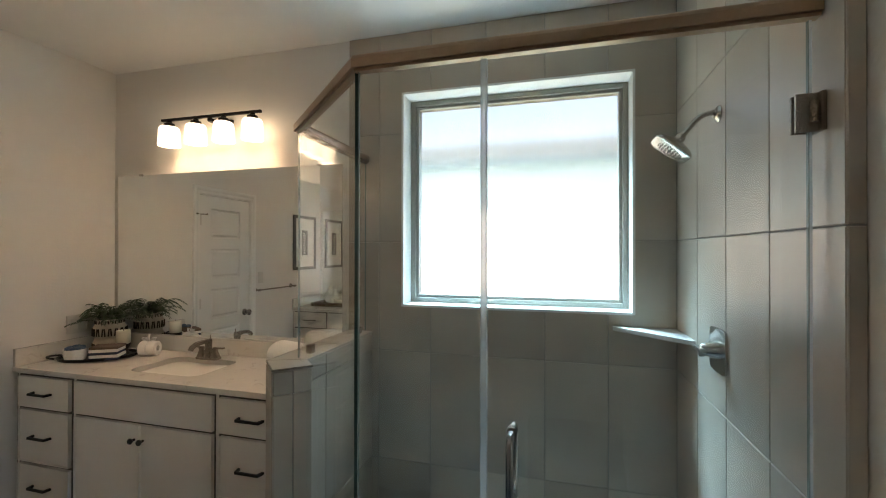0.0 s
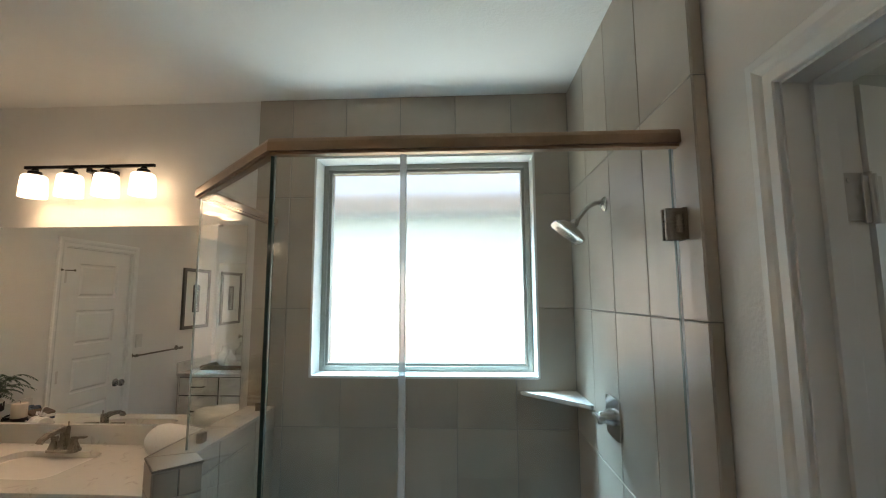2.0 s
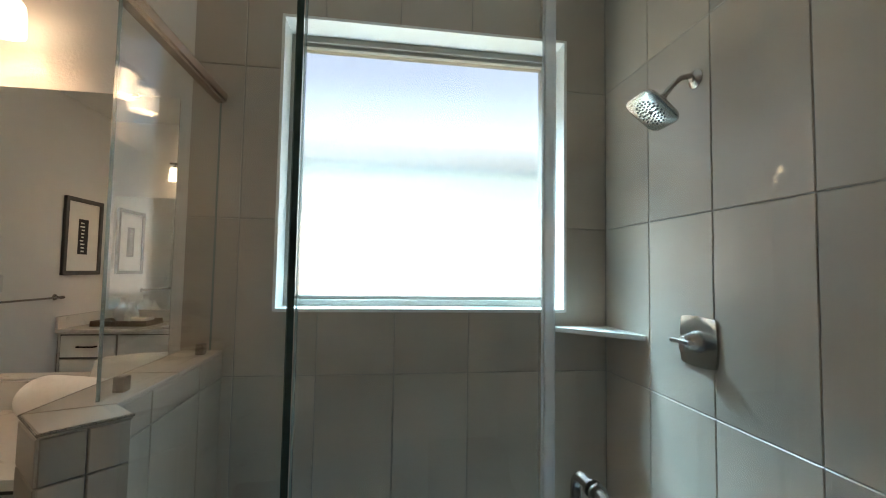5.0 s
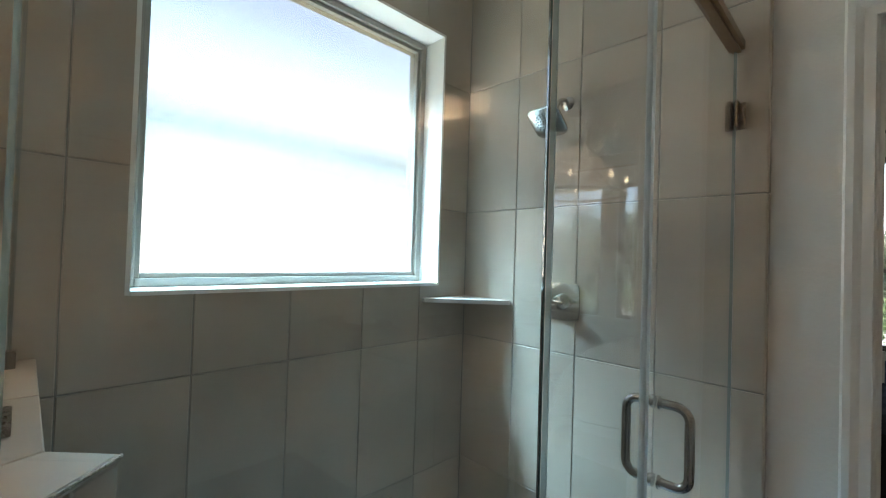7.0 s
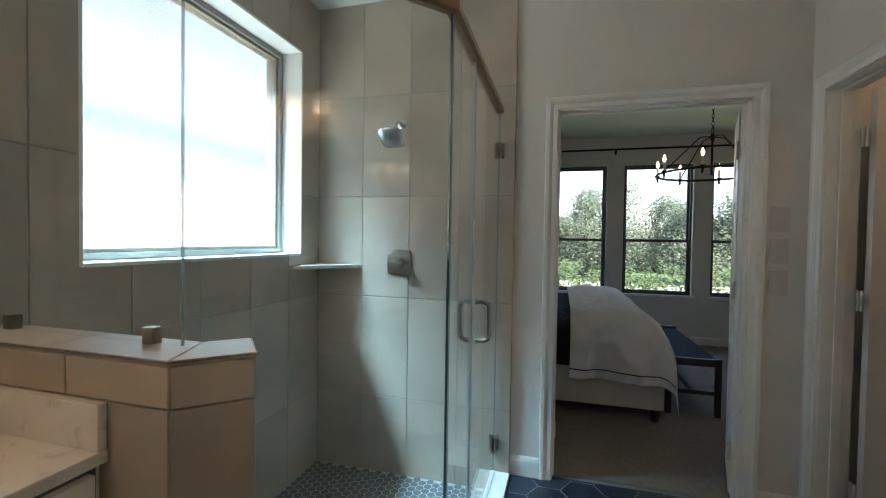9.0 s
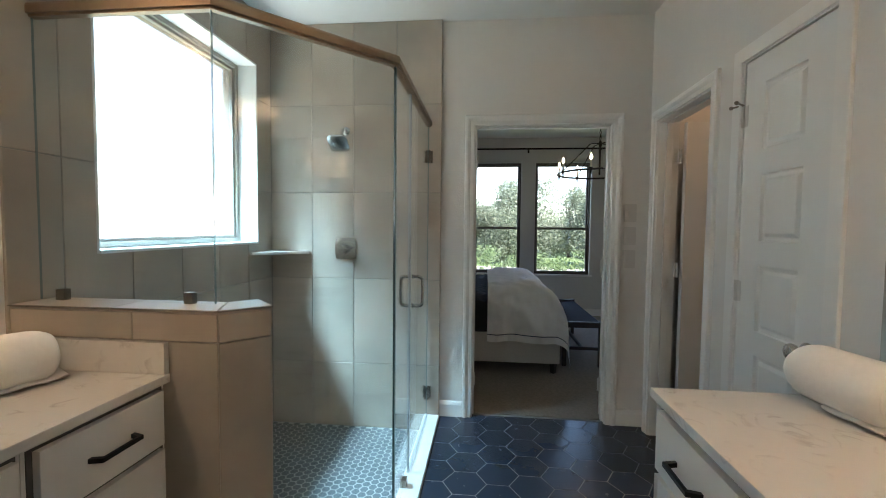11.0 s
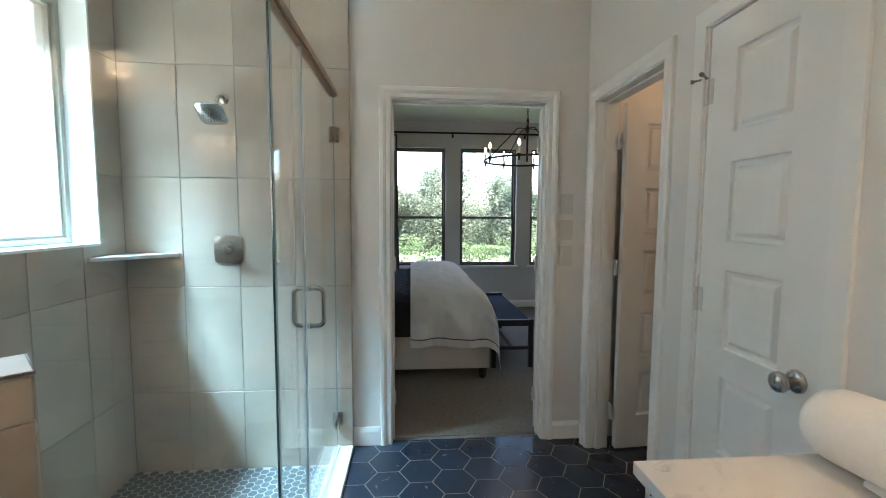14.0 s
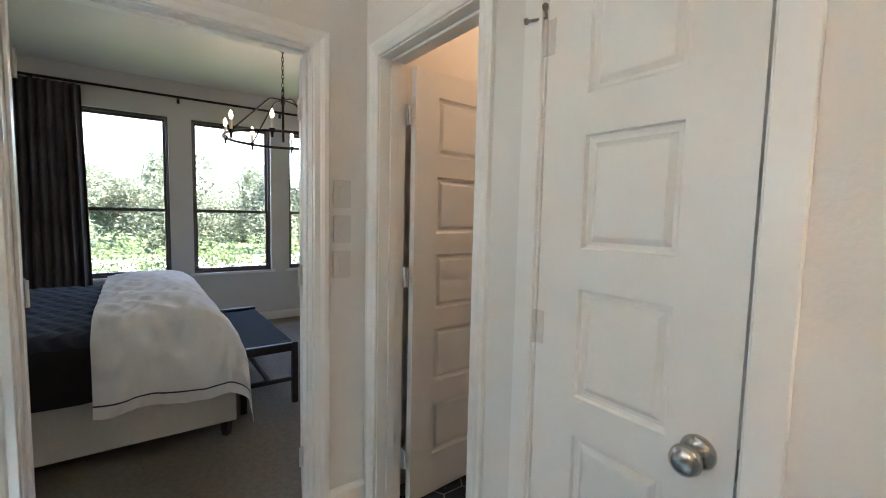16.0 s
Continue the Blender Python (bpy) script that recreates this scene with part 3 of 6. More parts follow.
for yj, sg in ((DY1, -1), (DY0, 1)):
    for z in (0.24, 1.10, 1.84):
        ya, yb = sorted((yj + sg * 0.0002, yj + sg * 0.0025))
        bm = box(XE + T - 0.036, XE + T + 0.004, ya, yb, z - 0.045, z + 0.045, 0.001, 1)
        rod((XE + T + 0.008, yj + sg * 0.004, z - 0.045), (XE + T + 0.008, yj + sg * 0.004, z + 0.045), 0.0065, seg=12, bm=bm)
        for a, b in ((-0.026, -0.03), (-0.012, 0.0), (-0.026, 0.03)):
            rod((XE + T + a, yj + sg * 0.002, z + b), (XE + T + a, yj + sg * 0.004, z + b), 0.004, seg=8, bm=bm)
        tagged(part("hinge", bm, M_PLASTIC), "white painted butt hinge on the door jamb", "hinge", "hinges of the bedroom doors")

# toilet room door, open inwards against the east side
south = lambda x: Matrix.Translation((x, YS, 0)) @ pose(0, 0, 0, 0, 0, 180)
casing("trim_toilet_door", south(TX1), TX1 - TX0, DZ - 0.02, "white painted moulded casing of the toilet doorway")
jamb("jamb_toilet_door", south(TX1), TX1 - TX0, DZ - 0.02, T, "white painted lining of the toilet doorway")
door_leaf("door_2", Matrix.Translation((TX1 - 0.034, YS - T - 0.034, 0.012)) @ pose(0, 0, 0, 0, 0, -86), 0.62, DZ - 0.04, "white five-panel door standing open into the toilet room", hinges=False)
for z in (0.24, 1.10, 1.82):
    bm = box(TX1 - 0.045, TX1 - 0.0005, YS - T - 0.003, YS - T - 0.0005, z - 0.045, z + 0.045, 0.001, 1)
    rod((TX1 - 0.024, YS - T + 0.004, z - 0.045), (TX1 - 0.024, YS - T + 0.004, z + 0.045), 0.0065, seg=12, bm=bm)
    tagged(part("hinge", bm, M_PLASTIC), "white painted butt hinge at the toilet door", "hinge", "hinges of the toilet door")
# closet door
casing("trim_closet_door", south(CX1), CX1 - CX0, DZ, "white painted flat casing of the linen closet", FLAT)
jamb("jamb_closet_door", south(CX1 + 0.0), CX1 - CX0, DZ, T, "white painted lining of the linen closet")
door_leaf("door_3", south(CX1 - 0.002) @ Matrix.Translation((0, 0.006, 0.012)), CX1 - CX0 - 0.009, DZ - 0.016, "white five-panel linen closet door, closed", stop=True)
# west door
west = Matrix.Translation((XW, -1.345, 0)) @ pose(0, 0, 0, 0, 0, 90)
casing("trim_west_door", west, 0.62, 2.038, "white painted moulded casing of the closed door")
jamb("jamb_west_door", west, 0.62, 2.038, T, "white painted lining of the closed door")
door_leaf("door_4", Matrix.Translation((XW + 0.004 - 0.010, -0.727, 0.012)) @ pose(0, 0, 0, 0, 0, 90) @ Matrix.Diagonal((-1, 1, 1, 1)), 0.616, 2.022, "white five-panel closed door beside the vanity", stop=True)

# baseboards
BASE = [(0, 0), (0.014, 0), (0.014, 0.085), (0.010, 0.100), (0.006, 0.108), (0, 0.112)]


def baseboard(name, a, b, n):
    """From plan point a to b, proud along n."""
    bm = bmesh.new()
    rows = [[bm.verts.new((p[0] + n[0] * o, p[1] + n[1] * o, z)) for o, z in BASE] for p in (a, b)]
    for i in range(len(BASE)):
        j = (i + 1) % len(BASE)
        bm.faces.new((rows[0][i], rows[0][j], rows[1][j], rows[1][i]))
    for r in rows:
        bm.faces.new(r)
    structure(name, bm, M_TRIM, "white painted moulded baseboard", "baseboard")


baseboard("baseboard", (XE, -1.239), (XE, DY1 + 0.074), (-1, 0))
baseboard("baseboard", (XE, DY0 - 0.074), (XE, YS), (-1, 0))
baseboard("baseboard", (CX1 + 0.074, YS), (TX0 - 0.074, YS), (0, 1))
baseboard("baseboard", (CX0 - 0.074, YS), (-1.668, YS), (0, 1))
baseboard("baseboard", (XW, -1.425), (XW, -2.03), (1, 0))
baseboard("baseboard", (BX1, BY0), (BX1, BY1), (-1, 0))
baseboard("baseboard", (XE + T, DY0 - 0.08), (XE + T, BY0), (1, 0))

# switch plates
def plate(name, m, w, h, gangs, label):
    root = thing(name, m, label, "switch plate")
    part("cover", prism(rounded(w, h, 0.006), 0, 0.009, bevel=0.002), M_PLASTIC, root)
    for k in range(gangs):
        x = (k - (gangs - 1) / 2) * 0.046
        part("rocker", box(x - 0.016, x + 0.016, -0.033, 0.033, 0.009, 0.014, 0.002), M_PLASTIC, root)
    return root


for z in (1.467, 1.312, 1.155):
    plate("switch_plate", plane_pose((XE, -2.523, z), (0, -1, 0), (-1, 0, 0)), 0.078, 0.122, 1, "white plastic rocker switch plate on the wall")
plate("switch_plate", plane_pose((XW, -1.50, 1.27), (0, 1, 0), (1, 0, 0)), 0.072, 0.118, 1, "white plastic rocker switch plate by the closed door")
plate("outlet_plate", plane_pose((XW, -0.21, 1.075), (0, 1, 0), (1, 0, 0)), 0.165, 0.118, 3, "white plastic outlet and switch plate above the vanity")
plate("outlet_plate", plane_pose((BX1, -2.62, 0.36), (0, 1, 0), (-1, 0, 0)), 0.072, 0.118, 1, "white plastic outlet plate under the bedroom window")

# shower window
bm = bmesh.new()
YO = 0.172
for poly in ([(WX0, 0), (WX0 - 0.012, 0), (WX0 - 0.012, YO), (WX0, YO)], [(WX1, 0), (WX1 + 0.012, 0), (WX1 + 0.012, YO), (WX1, YO)]):
    prism(poly, WZ0 - 0.012, WZ1 + 0.012, bm=bm)
box(WX0, WX1, 0, YO, WZ1, WZ1 + 0.012, bm=bm)
box(WX0, WX1, -0.006, YO, WZ0 - 0.014, WZ0, 0.002, bm=bm)
structure("window_return", bm, M_RETURN, "pale stone lining and sill of the shower window", "window sill")
window_1 = tagged(thing("window_1", Matrix.Identity(4), "taupe vinyl fixed window with frosted glass in the shower", "window"), kind="structure")


def frame_rect(x0, x1, z0, z1, wd, y0, y1, bevel=0.003):
    bm = box(x0, x0 + wd, y0, y1, z0, z1, bevel)
    box(x1 - wd, x1, y0, y1, z0, z1, bevel, bm=bm)
    box(x0 + wd, x1 - wd, y0, y1, z0, z0 + wd, bevel, bm=bm)
    box(x0 + wd, x1 - wd, y0, y1, z1 - wd, z1, bevel, bm=bm)
    return bm


part("window_frame", frame_rect(WX0, WX1, WZ0, WZ1, 0.028, 0.128, 0.225), M_WINFRAME, window_1)
part("glazing_bead", frame_rect(WX0 + 0.028, WX1 - 0.028, WZ0 + 0.028, WZ1 - 0.028, 0.016, 0.144, 0.205), M_WINFRAME, window_1)
frost = part("pane", box(WX0 + 0.042, WX1 - 0.042, 0.166, 0.170, WZ0 + 0.042, WZ1 - 0.042), M_FROST, window_1, "frosted glass pane")
frost.visible_shadow = False

# bedroom windows
for k, (a, b) in enumerate(BW):
    w = tagged(thing(f"window_{k + 2}", Matrix.Translation((BX1, b, BZ0)) @ pose(0, 0, 0, 0, 0, -90), "dark framed double-hung bedroom window", "window", "bedroom windows"), kind="structure")
    W, H = b - a, BZ1 - BZ0
    part("window_frame", frame_rect(0, W, 0, H, 0.024, 0.06, 0.15), M_DARKFRAME, w)
    part("lower_sash", frame_rect(0.025, W - 0.025, 0.025, 0.740, 0.024, 0.075, 0.11), M_DARKFRAME, w)
    part("upper_sash", frame_rect(0.025, W - 0.025, 0.705, H - 0.025, 0.024, 0.112, 0.145), M_DARKFRAME, w)
    for z0, z1, y in ((0.045, 0.72, 0.092), (0.725, H - 0.045, 0.128)):
        p = part("pane", box(0.045, W - 0.045, y, y + 0.004, z0, z1), M_PANE, w)
        p.visible_shadow = False
    part("window_sill", box(-0.04, W + 0.04, -0.03, 0.06, -0.028, 0.0, 0.006), M_TRIM, w, "white painted sill")

# ---- shower ----
GY = -1.150                                   # glass plane of the door
GA, GB = (-1.622, -0.653), (-1.098, -1.150)   # glass corners
HW = [(-1.725, YB), (-1.725, -0.725), (-1.608, -0.842), (-1.502, -0.736), (-1.575, -0.663), (-1.575, YB)]
CAP = 1.076


def shrink(poly, d):
    n, res = len(poly), []
    for i in range(n):
        p0, p1, p2 = Vector(poly[i - 1]), Vector(poly[i]), Vector(poly[(i + 1) % n])
        e1, e2 = (p1 - p0).normalized(), (p2 - p1).normalized()
        n1, n2 = Vector((-e1.y, e1.x)), Vector((-e2.y, e2.x))
        q = p1 + (n1 + n2) * (d / (1 + n1.dot(n2)))
        res.append((q.x, q.y))
    return res


core = shrink(HW, 0.0095)
core[0], core[-1] = (core[0][0], YB), (core[-1][0], YB)
half_wall = structure("wall_half", prism(core, PAN, CAP), M_GROUT, "low tiled half wall between vanity and shower", "half wall")

# door curb
curb_poly = [(0.002, -1.132), (-1.118, -1.132), (-1.528, -0.728), (-1.61, -0.81), (-1.16, -1.238), (0.002, -1.238)]
structure("shower_curb", prism(curb_poly, PAN - 0.02, 0.018, bevel=0.004), M_RETURN, "white stone curb at the shower door", "shower curb")

enclosure = thing("shower_enclosure", Matrix.Translation((0, 0, 0)), "frameless clear glass shower enclosure with bronze header", "shower enclosure")
HZ0, HZ1 = 2.060, 2.097


def pane_between(name, a, b, z0, z1, parent, label="", ea=None, eb=None):
    ea, eb = ea or M_EDGE2, eb or M_EDGE2
    a, b = Vector(a), Vector(b)
    d = (b - a).normalized()
    n = Vector((-d.y, d.x)) * 0.004
    p = part(name, prism([(q.x, q.y) for q in (a - n, b - n, b + n, a + n)], z0, z1), M_GLASS, parent, label)
    p.visible_shadow = False
    for q, em in ((a, ea), (b, eb)):
        e = part("glass_edge", prism([(v.x, v.y) for v in (q - n - d * 0.0012, q - n + d * 0.0012, q + n + d * 0.0012, q + n - d * 0.0012)], z0, z1), em, p)
    return p


SEAM = -0.735
pane_between("side_panel", (GA[0], 0.0), (GA[0], GA[1] + 0.002), CAP + 0.012, HZ0, enclosure)
ad = Vector((GB[0] - GA[0], GB[1] - GA[1], 0))
AL, ad = ad.length, ad.normalized()
NOTCH = 0.158
bm = prism([(0.005, CAP + 0.012), (NOTCH, CAP + 0.012), (NOTCH, 0.020), (AL - 0.004, 0.020), (AL - 0.004, HZ0), (0.005, HZ0)], -0.005, 0.005)
bm.transform(plane_pose((GA[0], GA[1], 0), ad, ad.cross(Vector((0, 0, 1)))))
angled = part("angled_panel", bm, M_GLASS, enclosure)
angled.visible_shadow = False
bm = box(AL - 0.0055, AL - 0.003, 0.020, HZ0, -0.0052, 0.0052)
bm.transform(plane_pose((GA[0], GA[1], 0), ad, ad.cross(Vector((0, 0, 1)))))
part("glass_edge", bm, M_EDGE, angled)
pane_between("front_panel", (GB[0] + 0.006, GY), (SEAM - 0.004, GY), 0.020, HZ0, enclosure)
door_glass = pane_between("door_panel", (SEAM + 0.006, GY), (-0.022, GY), 0.032, HZ0 - 0.012, enclosure)
seal = part("door_seal", box(SEAM - 0.0075, SEAM + 0.0105, GY - 0.0065, GY + 0.0065, 0.03, HZ0 - 0.012, 0.003), M_SEAL, enclosure, "clear plastic door seal")
sweep = part("door_sweep", box(SEAM + 0.006, -0.022, GY - 0.007, GY + 0.007, 0.020, 0.034, 0.002), M_SEAL, enclosure, "clear plastic sweep")
part("door_seal", box(-0.022, -0.015, GY - 0.004, GY + 0.004, 0.03, HZ0 - 0.012, 0.002), M_SEAL, enclosure, "clear plastic door seal")

# header bar, mitred round the three runs
hp = [(GA[0], 0.0), GA, GB, (-0.002, GY)]


def offset_path(pts, d):
    res = []
    for i, p in enumerate(pts):
        p = Vector(p)
        e1 = (p - Vector(pts[i - 1])).normalized() if i else None
        e2 = (Vector(pts[i + 1]) - p).normalized() if i < len(pts) - 1 else None
        n1 = Vector((-e1.y, e1.x)) if e1 else None
        n2 = Vector((-e2.y, e2.x)) if e2 else None
        if n1 is None or n2 is None:
            res.append(p + (n1 or n2) * d)
        else:
            res.append(p + (n1 + n2) * (d / (1 + n1.dot(n2))))
    return res


bm = bmesh.new()
sect = [(-0.022, HZ0), (-0.022, HZ1 - 0.012), (-0.019, HZ1 - 0.004), (-0.016, HZ1), (0.016, HZ1), (0.019, HZ1 - 0.004), (0.022, HZ1 - 0.012), (0.022, HZ0), (0.012, HZ0), (0.012, HZ0 - 0.008), (-0.012, HZ0 - 0.008), (-0.012, HZ0)]
cols = [[bm.verts.new((q.x, q.y, z)) for q in offset_path(hp, o)] for o, z in sect]
for i in range(len(sect)):
    u, v = cols[i], cols[(i + 1) % len(sect)]
    for k in range(len(hp) - 1):
        bm.faces.new((u[k], u[k + 1], v[k + 1], v[k]))
for k in (0, -1):
    bm.faces.new([c[k] for c in cols])
part("header", bm, M_BRONZE, enclosure, "brushed bronze header bar")
# hinges on the tiled wall
for z in (1.845, 0.185):
    bm = box(-0.050, -0.001, GY - 0.014, GY - 0.0055, z - 0.042, z + 0.042, 0.003)
    box(-0.050, -0.001, GY + 0.0055, GY + 0.014, z - 0.042, z + 0.042, 0.003, bm=bm)
    box(-0.010, -0.0005, GY - 0.028, GY + 0.028, z - 0.042, z + 0.042, 0.002, bm=bm)
    rod((-0.018, GY - 0.018, z - 0.022), (-0.018, GY - 0.018, z + 0.022), 0.008, seg=14, bm=bm)
    part("glass_hinge", bm, M_FAUCET, enclosure, "brushed nickel glass hinge")
# clips on the half wall
for y in (-0.085, -0.560):
    bm = box(GA[0] - 0.013, GA[0] + 0.013, y - 0.016, y + 0.016, CAP + 0.011, CAP + 0.050, 0.003)
    part("glass_clip", bm, M_FAUCET, enclosure, "brushed nickel glass clip")
bm = box(SEAM - 0.14, SEAM - 0.10, GY - 0.016, GY + 0.016, 0.018, 0.062, 0.003)
part("glass_clip", bm, M_FAUCET, enclosure, "brushed nickel glass clip")
# pull handle through the door
hx, hz0, hz1 = SEAM + 0.075, 0.922, 1.084
for sgn in (-1, 1):
    y0, y1, rr = GY + sgn * 0.006, GY + sgn * 0.062, 0.026
    pts = [(hx, y0, hz0)] + [(hx, y1 - sgn * rr + sgn * rr * math.sin(a), hz0 + rr - rr * math.cos(a)) for a in np.linspace(0, math.pi / 2, 7)]
    pts += [(hx, y1 - sgn * rr + sgn * rr * math.cos(a), hz1 - rr + rr * math.sin(a)) for a in np.linspace(0, math.pi / 2, 7)] + [(hx, y0, hz1)]
    bm = tube(pts, 0.0095, 14)
    for z in (hz0, hz1):
        rod((hx, y0 - sgn * 0.001, z), (hx, y0 + sgn * 0.004, z), 0.014, seg=18, bm=bm)
    smooth(part("pull_handle", bm, M_NICKEL, door_glass, "brushed nickel tubular pull handle"), 50)

# shower head
head = thing("wall_shower", Matrix.Translation((0, -0.556, 2.03)), "brushed nickel shower head on a curved arm", "shower head")
bm = lathe([(0.030, 0), (0.030, 0.004), (0.024, 0.010), (0.012, 0.014), (0.011, 0.02)], 28)
bm.transform(plane_pose((0, 0, 0), (0, 1, 0), (-1, 0, 0)))
smooth(part("flange", bm, M_NICKEL, head))
arm = [(0, 0, 0)] + [(-0.02 - 0.075 * math.sin(a), 0, 0.006 - 0.075 * (1 - math.cos(a))) for a in np.linspace(0, radians(52), 8)] + [(-0.118, 0, -0.070)]
smooth(part("arm", tube(arm, 0.0095, 14), M_NICKEL, head))
hm = Matrix.Translation((-0.122, 0, -0.074)) @ pose(0, 0, 0, 0, 38, 0)
bm = lathe([(0.010, 0.012), (0.016, 0.006), (0.018, -0.006), (0.014, -0.016)], 20)
bm.transform(hm)
smooth(part("swivel", bm, M_NICKEL, head))
sub = bmesh.new()
rings = []
for s, z in ((0.028, -0.014), (0.052, -0.020), (0.100, -0.032), (0.132, -0.044), (0.140, -0.052), (0.138, -0.057), (0.128, -0.060)):
    rings.append([sub.verts.new((x, y, z)) for x, y in rounded(s, s, s * 0.24, 6)])
for u, v in zip(rings, rings[1:]):
    for i in range(len(u)):
        sub.faces.new((u[i], u[(i + 1) % len(u)], v[(i + 1) % len(u)], v[i]))
sub.faces.new(rings[0])
sub.faces.new(rings[-1])
sub.transform(hm)
smooth(part("spray_body", sub, M_NICKEL, head), 35)
sub = bmesh.new()
for ring, n in ((0.0, 1), (0.015, 8), (0.026, 12), (0.036, 16), (0.045, 18)):
    for k in range(n):
        q = 2 * math.pi * k / n
        rod((ring * math.cos(q), ring * math.sin(q), -0.0600), (ring * math.cos(q), ring * math.sin(q), -0.0622), 0.0034 if ring else 0.008, 0.0028 if ring else 0.007, 8, bm=sub)
sub.transform(hm)
part("nozzles", sub, M_BLACK, head, "dark rubber spray nozzles")

valve = thing("shower_valve", plane_pose((0, -0.556, 1.200), (0, -1, 0), (-1, 0, 0)), "brushed nickel shower valve with lever handle on tile", "shower valve")
bm = bmesh.new()
edge = []
for k in range(4):
    c, d = math.cos(radians(90 * k)), math.sin(radians(90 * k))
    for f in np.linspace(-0.94, 0.94, 9):
        x, y = 0.072 + 0.006 * (1 - f * f), 0.074 * f
        edge.append((x * c - y * d, x * d + y * c))
smooth(part("escutcheon", prism(edge, 0.0005, 0.009, bevel=0.0025), M_NICKEL, valve), 35)
smooth(part("sleeve", lathe([(0.034, 0.008), (0.032, 0.018), (0.024, 0.040), (0.020, 0.056), (0.016, 0.060)], 28), M_NICKEL, valve), 40)
bm = box(-0.042, 0.042, -0.006, 0.008, 0.050, 0.074, 0.005, 3)
box(-0.012, 0.012, -0.026, -0.004, 0.050, 0.064, 0.004, 2, bm=bm)
smooth(part("lever", bm, M_NICKEL, valve), 40)

shelf = tagged(part("corner_shelf", prism([(-0.001, -0.001), (-0.288, -0.001), (-0.288, -0.016), (-0.016, -0.290), (-0.001, -0.290)], 1.158, 1.178, bevel=0.003), M_QUARTZ), "white stone corner shelf in the shower", "shower shelf")
drain = thing("shower_drain", Matrix.Translation((-0.93, -0.62, PAN)), "round nickel drain in the shower floor", "drain")
bm = lathe([(0.056, 0.0), (0.056, 0.006), (0.050, 0.007), (0.049, 0.004)], 30)
part("rim", bm, M_NICKEL, drain)
bm = bmesh.new()
for k in range(-3, 4):
    half = math.sqrt(0.047 ** 2 - (k * 0.013) ** 2)
    box(-half, half, k * 0.013 - 0.003, k * 0.013 + 0.003, 0.0035, 0.0065, bm=bm)
part("grate", bm, M_NICKEL, drain)


# ---- vanities ----
def front_panel(w, h, shaker, thick=0.019):
    """A drawer or door front: x 0 to w, z 0 to h, face at y = 0."""
    bm = box(0, w, 0, thick, 0, h)
    f = min(bm.faces, key=lambda q: q.calc_center_median().y)
    if shaker:
        bmesh.ops.inset_region(bm, faces=[f], thickness=min(0.055, w * 0.22, h * 0.28), use_boundary=True)
        r = bmesh.ops.inset_region(bm, faces=[f], thickness=0.006)
        bmesh.ops.translate(bm, vec=(0, 0.008, 0), verts=f.verts[:])
    outer = [e for e in bm.edges if sum(abs(v.co.y) < 1e-6 and (v.co.x in (0, w) or abs(v.co.x - w) < 1e-6 or v.co.z < 1e-6 or abs(v.co.z - h) < 1e-6) for v in e.verts) == 2 and
             (abs(e.verts[0].co.x - e.verts[1].co.x) < 1e-6 and (e.verts[0].co.x < 1e-6 or abs(e.verts[0].co.x - w) < 1e-6) or abs(e.verts[0].co.z - e.verts[1].co.z) < 1e-6 and (e.verts[0].co.z < 1e-6 or abs(e.verts[0].co.z - h) < 1e-6))]
    bmesh.ops.bevel(bm, geom=outer, offset=0.002, segments=2, profile=0.6, affect="EDGES")
    return bm


def pull(parent, x, z, length=0.128):
    """A black bar pull whose feet slant to the front."""
    h = length / 2
    bm = box(x - h, x + h, -0.036, -0.026, z - 0.006, z + 0.006, 0.002)
    for s in (-1, 1):
        prism([(x + s * h, -0.034), (x + s * (h - 0.012), -0.030), (x + s * (h - 0.004), 0.0), (x + s * (h + 0.008), 0.0)][::s], z - 0.006, z + 0.006, bm=bm)
    part("pull", bm, M_BLACK, parent, "matte black bar pull")


def cabinet(name, m, w, depth, layout, label, end_left=False, end_right=False):
    """A vanity unit: x 0 to w, fronts at y = -0.019, toe kick below 0.1. layout: (x0, x1, z0, z1, kind)."""
    root = thing(name, m, label, "vanity cabinet")
    bm = box(0.0006, w - 0.0006, 0.0, depth, 0.10, 0.853)
    box(0.0006, w - 0.0006, 0.07, depth, 0.0, 0.10, bm=bm)
    part("body", bm, M_CAB, root)
    # thin dark sheet on the body paints the shade seen between the fronts
    part("gap_sheet", box(0.010, w - 0.010, -0.0025, -0.0004, 0.108, 0.846), M_GAP_SHADE, root, "dark sheet painting the shade between the fronts")
    for x0, x1, z0, z1, kind in layout:
        f = part("door" if kind.startswith("door") else "drawer", front_panel(x1 - x0, z1 - z0, kind != "slab" and kind != "false"), M_CAB, root)
        f.location = (x0, -0.0215, z0)
        if kind in ("slab", "drawer"):
            pull(f, (x1 - x0) / 2, (z1 - z0) * (0.5 if kind == "slab" else 0.52))
        elif kind.startswith("door"):
            kx = (x1 - x0) - 0.026 if kind == "door_l" else 0.026
            sub = lathe([(0.007, 0), (0.006, 0.012), (0.013, 0.018), (0.0155, 0.024), (0.012, 0.030), (0.003, 0.031)], 20)
            sub.transform(plane_pose((kx, 0, (z1 - z0) - 0.075), (1, 0, 0), (0, -1, 0)))
            smooth(part("knob", sub, M_BLACK, f, "matte black round knob"))
    return root


